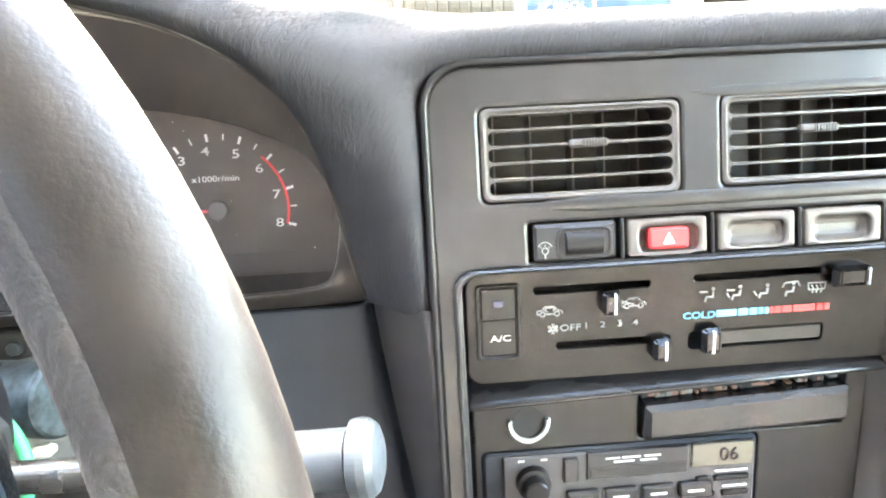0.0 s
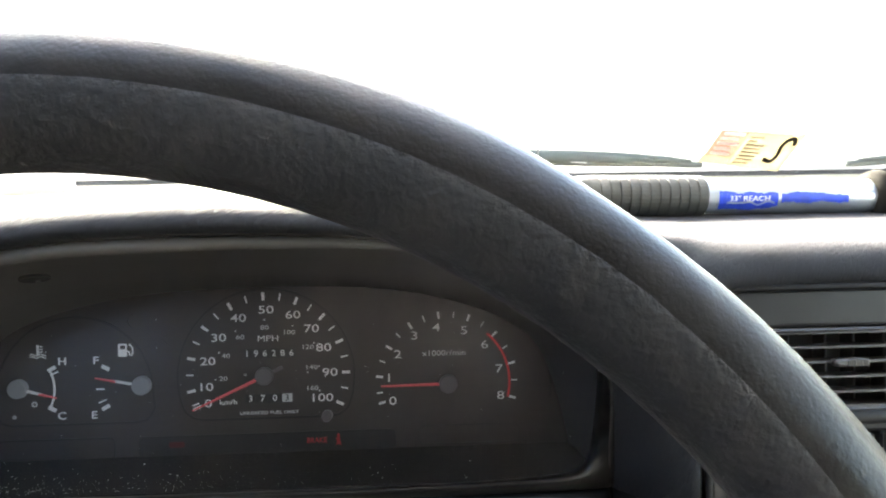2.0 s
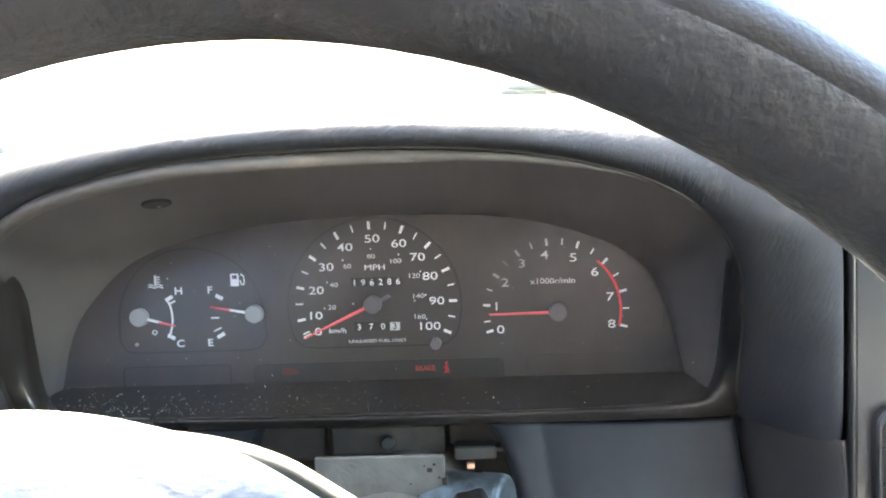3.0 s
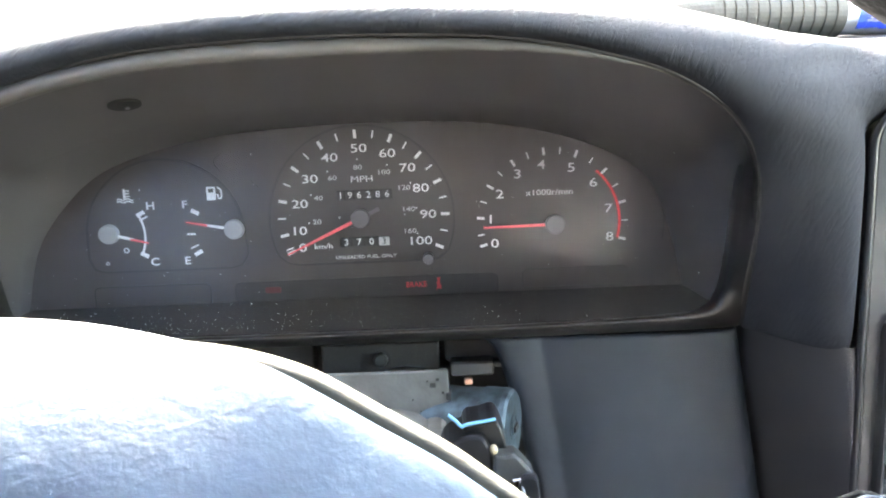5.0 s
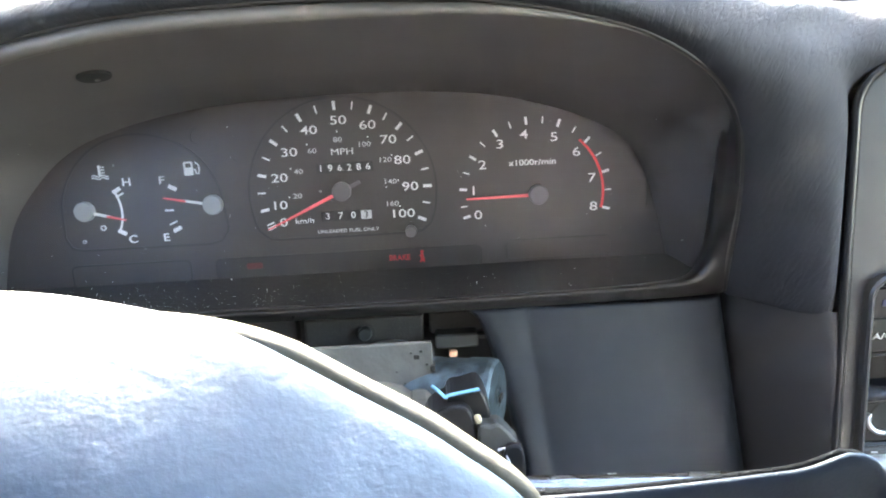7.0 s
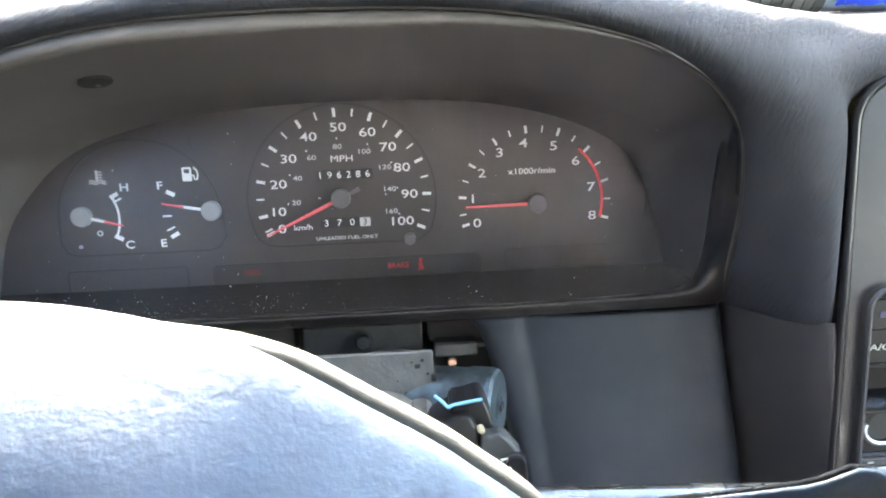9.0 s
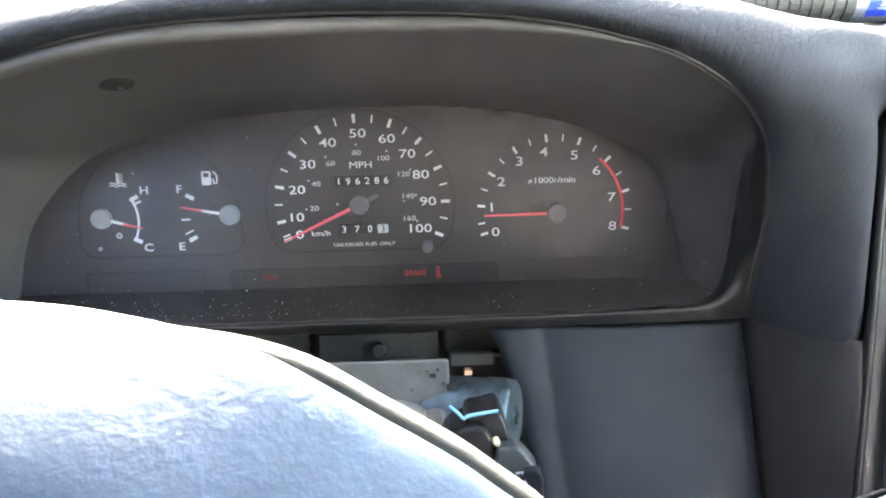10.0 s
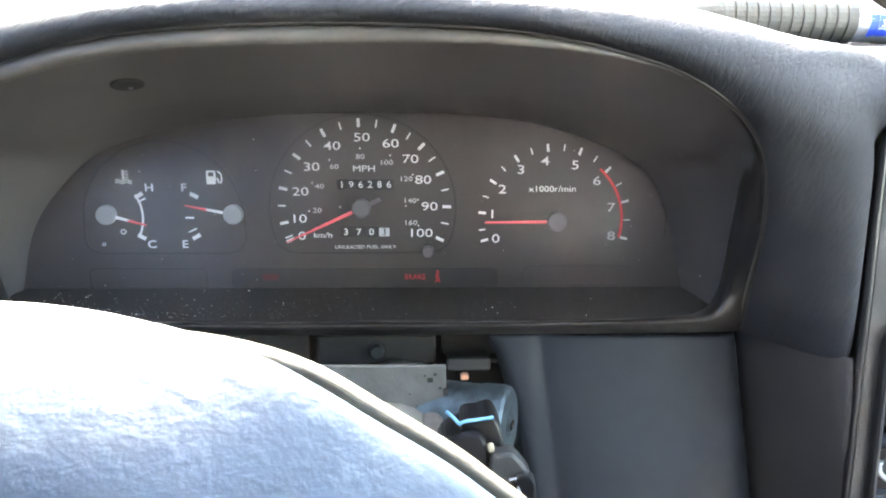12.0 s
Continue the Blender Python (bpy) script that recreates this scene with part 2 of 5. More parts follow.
def thing(name, base, label, category, group="", kind=""):
    """A top-level thing: an empty at its base, given in the dashboard's frame."""
    ob = new(name)
    ob.empty_display_size = 0.02
    ob.matrix_world = Matrix.Translation(DASH @ Vector(base))
    ob["base"] = tuple(DASH @ Vector(base))
    return tagged(ob, label, category, group, kind)


def part(name, bm, mat, parent, frame_m=EYE4, label="", smooth=False, sub=0, dash=True):
    """Links a bmesh, laid out in frame_m within the dashboard's frame, as one mesh object under a thing or part."""
    top = parent
    while top is not None and top.parent is not None:
        top = top.parent
    base = Vector(top["base"]) if top is not None else Vector((0, 0, 0))
    m = Matrix.Translation(-base) @ ((DASH @ frame_m) if dash else frame_m)
    bm.transform(m)
    bmesh.ops.recalc_face_normals(bm, faces=bm.faces)
    me = bpy.data.meshes.new(name)
    bm.to_mesh(me)
    bm.free()
    me.materials.append(mat)
    if smooth:
        me.polygons.foreach_set("use_smooth", [True] * len(me.polygons))
    ob = new(name, me)
    ob.parent = parent
    if sub:
        mod = ob.modifiers.new("smooth", "SUBSURF")
        mod.levels = mod.render_levels = sub
    if label:
        ob["label"] = label
    return ob


# ---- shape helpers ----
def rrect(x0, y0, x1, y1, r, n=5):
    r = max(min(r, (x1 - x0) / 2 - 1e-4, (y1 - y0) / 2 - 1e-4), 1e-4)
    pts = []
    for cx, cy, a0 in ((x1 - r, y1 - r, 0), (x0 + r, y1 - r, 90), (x0 + r, y0 + r, 180), (x1 - r, y0 + r, 270)):
        for k in range(n + 1):
            a = radians(a0 + 90 * k / n)
            pts.append((cx + r * math.cos(a), cy + r * math.sin(a)))
    return pts


def ring(bm, pts, z):
    return [bm.verts.new((x, y, z)) for x, y in pts]


def bridge(bm, a, b, closed=True):
    n = len(a)
    for k in range(n if closed else n - 1):
        bm.faces.new((a[k], a[(k + 1) % n], b[(k + 1) % n], b[k]))


def slab(bm, x0, y0, x1, y1, z0, z1, r=0.02, c=0.008, n=4):
    """A rounded rectangular plate with a chamfered front edge."""
    lo = ring(bm, rrect(x0, y0, x1, y1, r, n), z0)
    mid = ring(bm, rrect(x0, y0, x1, y1, r, n), z1 - c)
    top = ring(bm, rrect(x0 + c, y0 + c, x1 - c, y1 - c, max(r - c, 0.001), n), z1)
    bridge(bm, lo, mid)
    bridge(bm, mid, top)
    bm.faces.new(top)
    bm.faces.new(list(reversed(lo)))
    return bm


def frame_ring(bm, outer, inner, z0, z1, c=0.008, n=5):
    """A rounded rectangular frame: outer and inner as (x0, y0, x1, y1, r)."""
    ox0, oy0, ox1, oy1, orr = outer
    ix0, iy0, ix1, iy1, irr = inner
    loops = [ring(bm, rrect(ox0, oy0, ox1, oy1, orr, n), z0), ring(bm, rrect(ox0, oy0, ox1, oy1, orr, n), z1 - c),
             ring(bm, rrect(ox0 + c, oy0 + c, ox1 - c, oy1 - c, orr - c, n), z1),
             ring(bm, rrect(ix0 - c, iy0 - c, ix1 + c, iy1 + c, irr + c, n), z1),
             ring(bm, rrect(ix0, iy0, ix1, iy1, irr, n), z1 - c), ring(bm, rrect(ix0, iy0, ix1, iy1, irr, n), z0)]
    for a, b in zip(loops, loops[1:] + loops[:1]):
        bridge(bm, a, b)
    return bm


def holed(bm, outer, holes, z0, z1, c=0.012, n=6):
    """A plate with a rounded outline and rounded openings right through it, all edges eased."""
    edges = []

    def loop(rect, grow, z, keep=False):
        x0, y0, x1, y1, r = rect
        vs = ring(bm, rrect(x0 - grow, y0 - grow, x1 + grow, y1 + grow, max(r + grow, 0.002), n), z)
        if keep:
            for k in range(len(vs)):
                edges.append(bm.edges.new((vs[k], vs[(k + 1) % len(vs)])))
        return vs
    for rect, sign in [(outer, -1)] + [(h, 1) for h in holes]:
        front = loop(rect, sign * c, z1, True)
        mid = loop(rect, sign * c * 0.3, z1 - c * 0.3)
        side = loop(rect, 0, z1 - c)
        back = loop(rect, 0, z0)
        bridge(bm, front, mid)
        bridge(bm, mid, side)
        bridge(bm, side, back)
    bmesh.ops.triangle_fill(bm, use_beauty=True, use_dissolve=False, edges=edges)
    return bm


def box(bm, x0, y0, z0, x1, y1, z1, c=0.0):
    if c <= 0:
        vs = [bm.verts.new((x, y, z)) for z in (z0, z1) for x, y in ((x0, y0), (x1, y0), (x1, y1), (x0, y1))]
        for f in ((3, 2, 1, 0), (4, 5, 6, 7), (0, 1, 5, 4), (1, 2, 6, 5), (2, 3, 7, 6), (3, 0, 4, 7)):
            bm.faces.new([vs[k] for k in f])
        return bm
    loops = []
    for z, i in ((z0, c), (z0 + c, 0), (z1 - c, 0), (z1, c)):
        loops.append(ring(bm, rrect(x0 + i, y0 + i, x1 - i, y1 - i, c, 2), z))
    for a, b in zip(loops, loops[1:]):
        bridge(bm, a, b)
    bm.faces.new(list(reversed(loops[0])))
    bm.faces.new(loops[-1])
    return bm


def turned(bm, p0, p1, profile, seg=32):
    """A turned solid along p0 to p1: profile is rows of (fraction of the way, radius)."""
    p0, p1 = Vector(p0), Vector(p1)
    q = (p1 - p0).to_track_quat("Z", "Y")
    rings = []
    for f, r in profile:
        c = p0.lerp(p1, f)
        rings.append([bm.verts.new(c + q @ Vector((r * math.cos(2 * math.pi * k / seg), r * math.sin(2 * math.pi * k / seg), 0))) for k in range(seg)])
    for a, b in zip(rings, rings[1:]):
        bridge(bm, a, b)
    bm.faces.new(list(reversed(rings[0])))
    bm.faces.new(rings[-1])
    return bm


def disc_cap(bm, x, y, z0, z1, r, seg=36):
    return turned(bm, (x, y, z0), (x, y, z1), ((0, r), (0.75, r), (0.93, r * 0.96), (1.0, r * 0.86)), seg)


def curve_points(ctrl, steps=8, closed=False):
    """A Catmull-Rom curve through control points."""
    pts = [Vector(p) for p in ctrl]
    n = len(pts)
    out = []
    for k in range(n if closed else n - 1):
        p0, p1 = pts[(k - 1) % n] if closed or k else pts[0], pts[k]
        p2 = pts[(k + 1) % n]
        p3 = pts[(k + 2) % n] if closed or k + 2 < n else pts[-1]
        for s in range(steps):
            t = s / steps
            out.append(0.5 * ((2 * p1) + (p2 - p0) * t + (2 * p0 - 5 * p1 + 4 * p2 - p3) * t * t + (3 * p1 - p0 - 3 * p2 + p3) * t ** 3))
    if not closed:
        out.append(pts[-1])
    return out


def swept(bm, pts, r, seg=10, taper=None):
    """A round wire or rod along points."""
    pts = [Vector(p) for p in pts]
    rings = []
    for k, p in enumerate(pts):
        d = (pts[min(k + 1, len(pts) - 1)] - pts[max(k - 1, 0)]).normalized()
        q = d.to_track_quat("Z", "Y")
        rr = r * (taper(k / (len(pts) - 1)) if taper else 1)
        rings.append([bm.verts.new(p + q @ Vector((rr * math.cos(2 * math.pi * j / seg), rr * math.sin(2 * math.pi * j / seg), 0))) for j in range(seg)])
    for a, b in zip(rings, rings[1:]):
        bridge(bm, a, b)
    bm.faces.new(list(reversed(rings[0])))
    bm.faces.new(rings[-1])
    return bm


def ribbon(bm, pts, w, z0, z1):
    """A flat printed line of width w along 2D points, from z0 to z1."""
    lo, hi = [], []
    for k, p in enumerate(pts):
        a, b = pts[max(k - 1, 0)], pts[min(k + 1, len(pts) - 1)]
        d = Vector((b[0] - a[0], b[1] - a[1])).normalized()
        nx, ny = -d.y * w / 2, d.x * w / 2
        lo.append(((p[0] + nx, p[1] + ny), (p[0] - nx, p[1] - ny)))
    for (a, b), (c, d) in zip(lo, lo[1:]):
        v = [bm.verts.new((*q, z)) for z in (z0, z1) for q in (a, c, d, b)]
        for f in ((0, 1, 2, 3), (4, 5, 6, 7), (0, 1, 5, 4), (1, 2, 6, 5), (2, 3, 7, 6), (3, 0, 4, 7)):
            bm.faces.new([v[j] for j in f])
    return bm


def blade(bm, x, y, a, r0, r1, w, z0, z1, w1=None):
    """A straight mark from radius r0 to r1 at the clock angle a (degrees from upright)."""
    s, c = math.sin(radians(a)), math.cos(radians(a))
    w1 = w if w1 is None else w1
    q = [(r0, -w / 2), (r1, -w1 / 2), (r1, w1 / 2), (r0, w / 2)]
    v = [bm.verts.new((x + r * s + t * c, y + r * c - t * s, z)) for z in (z0, z1) for r, t in q]
    for f in ((0, 1, 2, 3), (4, 5, 6, 7), (0, 1, 5, 4), (1, 2, 6, 5), (2, 3, 7, 6), (3, 0, 4, 7)):
        bm.faces.new([v[j] for j in f])
    return bm


def lettering(body_text, x, y, z, height, wide=1.0, bold=0.0, align="CENTER", turn=0.0):
    """A bmesh of built-in-font characters, cap height given, middle at x, y."""
    cu = bpy.data.curves.new("lettering", "FONT")
    cu.body, cu.align_x, cu.align_y = body_text, align, "CENTER"
    cu.size, cu.extrude, cu.offset, cu.resolution_u = height / 0.70, 0.002, bold, 3
    ob = bpy.data.objects.new("lettering", cu)
    me = bpy.data.meshes.new_from_object(ob)
    bm = bmesh.new()
    bm.from_mesh(me)
    bm.transform(Matrix.Translation((x, y, z)) @ Matrix.Rotation(radians(turn), 4, "Z") @ Matrix.Diagonal((wide, 1, 1, 1)))
    bpy.data.objects.remove(ob)
    bpy.data.meshes.remove(me)
    bpy.data.curves.remove(cu)
    return bm


def new_bm():
    return bmesh.new()


def mirror(p):
    return (0.1 - p[0], p[1], p[2])


def cage(bm, rows):
    grid = [[bm.verts.new(p) for p in row] for row in rows]
    for a, b in zip(grid, grid[1:]):
        bridge(bm, a, b, False)


# ---- cab shell and surroundings ----
def world_part(name, bm, mat, label, kind="structure", smooth=False):
    ob = part(name, bm, mat, None, EYE4, label, smooth, dash=False)
    return tagged(ob, label, "", "", kind)


bm = new_bm()
R = 400.0
loops = [[bm.verts.new((r * math.cos(2 * math.pi * k / 48), r * math.sin(2 * math.pi * k / 48), 0)) for k in range(48)] for r in (3, 12, 60, R)]
bm.faces.new(loops[0])
for a, b in zip(loops, loops[1:]):
    bridge(bm, a, b)
world_part("ground", bm, GROUND, "pale dry open ground in full sun")

XL, XR = -0.42, 1.12
bm = new_bm()
box(bm, XL, -1.35, 0.42, XR, 0.75, 0.46)
world_part("floor", bm, CARPET, "dark carpeted cab floor")
bm = new_bm()
box(bm, XL, -1.35, 1.74, XR, -0.36, 1.78, 0.01)
world_part("ceiling", bm, HEADLINER, "grey cloth cab headliner")
# unseen wall, left without a window so driver-facing surfaces stay darker
bm = new_bm()
box(bm, XL, -1.39, 0.42, XR, -1.352, 1.78)
world_part("wall_rear", bm, DOORCARD, "unseen plain grey rear wall, windowless to cut light from behind")
# unseen doors: left sill raised to block light, right lowered to admit it
for nm, xa, xb, sill in (("door_1", XL - 0.05, XL - 0.002, 1.50), ("door_2", XR + 0.002, XR + 0.05, 1.10)):
    bm = new_bm()
    box(bm, xa, -1.39, 0.42, xb, 0.26, sill, 0.01)
    box(bm, xa, 0.2625, 0.42, xb, 0.75, 1.08, 0.01)
    box(bm, xa, -1.39, 1.68, xb, -0.34, 1.78, 0.01)
    box(bm, xa, -1.39, sill + 0.0025, xb, -1.05, 1.6775, 0.01)
    world_part(nm, bm, DOORCARD, "unseen grey vinyl cab door, sill height set for the side light")
bm = new_bm()
box(bm, XL, 0.70, 0.42, XR, 0.75, 1.18)
world_part("wall_front", bm, CAVITY, "dark firewall behind the dashboard")
GLASS_A, GLASS_B = Vector((0, 0.275, 1.218)), Vector((0, -0.36, 1.745))
for nm, xp in (("pillar_left", XL - 0.02), ("pillar_right", XR + 0.02)):
    bm = new_bm()
    swept(bm, [(xp, GLASS_A.y + 0.03, GLASS_A.z - 0.02), (xp, (GLASS_A.y + GLASS_B.y) / 2, (GLASS_A.z + GLASS_B.z) / 2), (xp, GLASS_B.y, GLASS_B.z + 0.01)], 0.035, 12)
    world_part(nm, bm, DOORCARD, "grey windscreen pillar trim", smooth=True)
bm = new_bm()
nrm = Vector((0, -(GLASS_B - GLASS_A).z, (GLASS_B - GLASS_A).y)).normalized() * 0.0025
vs = [bm.verts.new((x, p.y + s * nrm.y, p.z + s * nrm.z)) for s in (-1, 1) for x, p in ((XL, GLASS_A), (XR, GLASS_A), (XR, GLASS_B), (XL, GLASS_B))]
for f in ((3, 2, 1, 0), (4, 5, 6, 7), (0, 1, 5, 4), (1, 2, 6, 5), (2, 3, 7, 6), (3, 0, 4, 7)):
    bm.faces.new([vs[k] for k in f])
ob = world_part("window_1", bm, GLASS, "clear sloping windscreen")
ob.visible_shadow = False


def glass_point(x, f, off=0.0):
    p = GLASS_A.lerp(GLASS_B, f)
    n = Vector((0, (GLASS_B - GLASS_A).z, -(GLASS_B - GLASS_A).y)).normalized()
    return Vector((x, p.y, p.z)) + n * off


# bonnet
bonnet = tagged(new("bonnet"), "pale painted truck bonnet beyond the windscreen", "bonnet")
bonnet["base"] = (0.35, 0.9, 1.05)
bonnet.location = (0.35, 0.9, 1.05)
bm = new_bm()
rows = []
for y, zz in ((0.48, 1.13), (0.8, 1.12), (1.2, 1.09), (1.5, 1.03), (1.6, 0.9), (1.62, 0.5)):
    rows.append([(0.35 + 0.78 * u, y - 0.06 * u * u, zz - 0.05 * abs(u) ** 3) for u in (-1, -0.8, -0.5, -0.2, 0, 0.2, 0.5, 0.8, 1)])
cage(bm, rows)
part("skin", bm, PAINT, bonnet, EYE4, "", True, 2, dash=False)
cowl = tagged(new("cowl_grille"), "black plastic cowl below the windscreen", "cowl")
cowl["base"] = (0.35, 0.41, 1.1)
cowl.location = (0.35, 0.41, 1.1)
bm = new_bm()
box(bm, XL, 0.285, 1.10, XR, 0.475, 1.205, 0.012)
part("panel", bm, COWL, cowl, dash=False)

# ---- dashboard ----
dashboard = thing("dashboard", (1.0, 0.3, -1.5), "grey-blue padded truck dashboard with a hooded instrument binnacle", "dashboard")
FAR = 2.35


def over(x, p0, p1, p2, p3, xm=None):
    xm = x if xm is None else xm
    top = 0.91 - 0.035 * min(1.0, max(0.0, (x - 1.7) / 0.6))
    hump = 1 - min(1.0, max(0.0, (x - 1.3) / 0.9))                     # the hood swells over the dials and falls off to the stack
    lift = max(0.0, 0.05 - 0.033 * x) * hump
    p3 = (p3[0], p3[1] + 0.05 * hump, p3[2] + 0.045 * hump)
    crown = (p3[0] + (xm - p3[0]) * 0.3, p3[1] + 0.3, p3[2] + (top - p3[2]) * 0.17 + 0.012 + 0.045 * hump)
    cy = max(-0.7, crown[1] + 0.28)
    flat = crown[2] + (top - crown[2]) * (cy - crown[1]) / (0.3 - crown[1])
    crest = (p3[0] + (xm - p3[0]) * 0.6, cy, flat + (1.083 - 0.062 * x * x - flat) * hump)
    return [p0, p1, p2, p3, crown, crest, (xm, 0.3, top + lift), (xm + 0.05, FAR, 1.28)]


hood_right = [
    over(0.05, (0.05, -1.43, 0.78), (0.05, -1.49, 0.788), (0.05, -1.515, 0.835), (0.05, -1.43, 0.895)),
    over(0.6, (0.555, -1.42, 0.765), (0.565, -1.48, 0.772), (0.575, -1.50, 0.818), (0.60, -1.41, 0.874)),
    over(1.0, (0.839, -1.40, 0.731), (0.855, -1.46, 0.738), (0.88, -1.475, 0.782), (0.95, -1.38, 0.844)),
    over(1.3, (1.036, -1.373, 0.69), (1.06, -1.435, 0.698), (1.11, -1.44, 0.748), (1.20, -1.33, 0.818)),
    over(1.7, (1.242, -1.338, 0.633), (1.28, -1.40, 0.645), (1.35, -1.395, 0.70), (1.48, -1.26, 0.792)),
    over(2.05, (1.427, -1.282, 0.543), (1.48, -1.345, 0.56), (1.58, -1.33, 0.62), (1.77, -1.15, 0.752)),
]
hood_corner = [
    over(2.2, (1.52, -1.33, 0.50), (1.59, -1.35, 0.56), (1.68, -1.28, 0.645), (1.88, -1.11, 0.755)),
    over(2.3, (1.74, -1.31, 0.50), (1.79, -1.28, 0.57), (1.87, -1.16, 0.655), (2.03, -1.02, 0.748)),
    over(2.45, (1.99, -1.19, 0.49), (2.01, -1.14, 0.56), (2.06, -1.03, 0.645), (2.17, -0.96, 0.738)),
]


def stack_top(x):
    return over(x, (x, -1.03, 0.50), (x, -1.09, 0.535), (x, -1.065, 0.64), (x, -0.94, 0.722))


hood_far = [over(2.6, (2.19, -1.02, 0.46), (2.22, -1.09, 0.52), (2.25, -1.055, 0.64), (2.33, -0.92, 0.725))]
hood_far += [stack_top(x) for x in (2.75, 3.3, 4.0, 4.6, 5.6, 7.0, 8.6, 10.3)]
left = [[mirror(p) for p in row] for row in (hood_right[1:] + hood_corner + hood_far[:3])]
bm = new_bm()
cage(bm, list(reversed(left)) + hood_right + hood_corner + hood_far)
side = [
    [hood_right[5][0], hood_corner[0][0], hood_corner[1][0], hood_corner[2][0], hood_far[0][0]],
    [(1.563, -1.22, 0.444), (1.61, -1.29, 0.43), (1.84, -1.27, 0.40), (2.08, -1.16, 0.38), (2.165, -0.97, 0.36)],
    [(1.681, -1.127, 0.295), (1.72, -1.18, 0.29), (1.91, -1.20, 0.28), (2.12, -1.14, 0.27), (2.16, -0.95, 0.27)],
    [(1.762, -0.962, 0.03), (1.79, -1.01, 0.03), (1.94, -1.10, 0.03), (2.125, -1.14, 0.03), (2.16, -0.93, 0.03)],
    [(1.81, -0.787, -0.25), (1.835, -0.83, -0.25), (1.97, -0.98, -0.25), (2.135, -1.13, -0.25), (2.17, -0.9, -0.25)],
    [(1.857, -0.61, -0.52), (1.88, -0.65, -0.515), (2.0, -0.88, -0.515), (2.14, -1.11, -0.535), (2.175, -0.9, -0.535)],
    [(1.86, -0.58, -0.545), (1.90, -0.64, -0.54), (2.01, -0.86, -0.545), (2.13, -1.05, -0.56), (2.165, -0.88, -0.555)],
]
cage(bm, side)
cage(bm, [[mirror(p) for p in row] for row in side])
bmesh.ops.remove_doubles(bm, verts=bm.verts, dist=1e-4)
part("pad", bm, PAD, dashboard, label="padded grained vinyl top and hood", smooth=True, sub=3)

# inside of the hood, down to the dial plate
edge = [r[0] for r in hood_right] + [r[0] for r in side[1:6]]
face_right = [(0.05, 0.522), (0.61, 0.508), (0.943, 0.458), (1.22, 0.377), (1.40, 0.30), (1.531, 0.217), (1.60, 0.145), (1.66, 0.02), (1.715, -0.16), (1.75, -0.30), (1.79, -0.52)]
face_left = [(0.05, 0.522), (-0.50, 0.503), (-0.80, 0.475), (-1.055, 0.424), (-1.25, 0.37), (-1.40, 0.312), (-1.53, 0.225), (-1.65, 0.105), (-1.774, -0.036), (-1.855, -0.223), (-1.905, -0.52)]
GUARD = {6: (1.69, -0.80, 0.42), 7: (1.792, -0.70, 0.30), 8: (1.797, -0.69, 0.0), 9: (1.775, -0.68, -0.21), 10: (1.79, -0.55, -0.52)}
edge_left = [mirror(p) for p in edge]


def lining_row(k, e, f, flip):
    (ex, ey, ez), (fx, fz) = e, f
    row = [(ex, ey, ez), (ex + 0.004 * (k > 2) * flip, ey + 0.05, ez + 0.002)]
    if k in GUARD:
        gx, gy, gz = GUARD[k] if flip > 0 else mirror(GUARD[k])
        gx += 0.035 * flip
        row = [(ex + 0.03 * flip, ey + 0.04, ez + 0.01), (ex + 0.05 * flip, ey + 0.12, ez + 0.01), (gx, gy + 0.06, gz)]
        row += [(gx + (fx - gx) * q, gy + (-0.10 - gy) * q, gz + (fz - gz) * q) for q in (0.45, 0.93)]
    else:
        row += [(ex + (fx - ex) * q + 0.03 * math.sin(math.pi * q) * (fx / 1.8), ey + (-0.10 - ey) * q, ez + (fz - ez) * q) for q in (0.3, 0.65, 0.93)]
    return row + [(fx, -0.09, fz), (fx * 0.995, -0.02, fz - 0.006)]


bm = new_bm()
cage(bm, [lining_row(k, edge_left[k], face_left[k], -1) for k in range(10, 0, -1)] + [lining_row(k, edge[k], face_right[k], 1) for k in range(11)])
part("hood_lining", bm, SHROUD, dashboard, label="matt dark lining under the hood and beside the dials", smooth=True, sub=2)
# rolled lip of the lining round the opening, with a dark gap above it
lip, gap_line = [], []
for k, e, f in [(k, edge_left[k], face_left[k]) for k in range(10, 0, -1)] + [(k, edge[k], face_right[k]) for k in range(11)]:
    inward = Vector((f[0] - e[0], 0, min(f[1] - e[2], -0.02))).normalized()
    right = e[0] > 0.05
    r = 0.031 if not right or k < 1 else max(0.005, 0.031 - 0.0065 * k)
    lip.append((Vector(e) + inward * (r + 0.012) + Vector((0, 0.012, 0)), r))
    gap_line.append(Vector(e) + inward * 0.004 + Vector((0, 0.004, 0)))
radii = [r for _, r in lip]
bm = new_bm()
swept(bm, curve_points([p for p, _ in lip], 6), 1.0, 14, lambda q: radii[min(len(radii) - 1, round(q * (len(radii) - 1)))] * 0.5 + 0.5 * radii[min(len(radii) - 1, int(q * (len(radii) - 1)) + 1)])
part("bead", bm, BEADING, dashboard, label="rolled brown-grey lip round the hood opening", smooth=True)
bm = new_bm()
swept(bm, curve_points(gap_line, 6), 0.010, 8)
part("gap", bm, GROOVE, dashboard, label="dark gap between pad and lip", smooth=True)
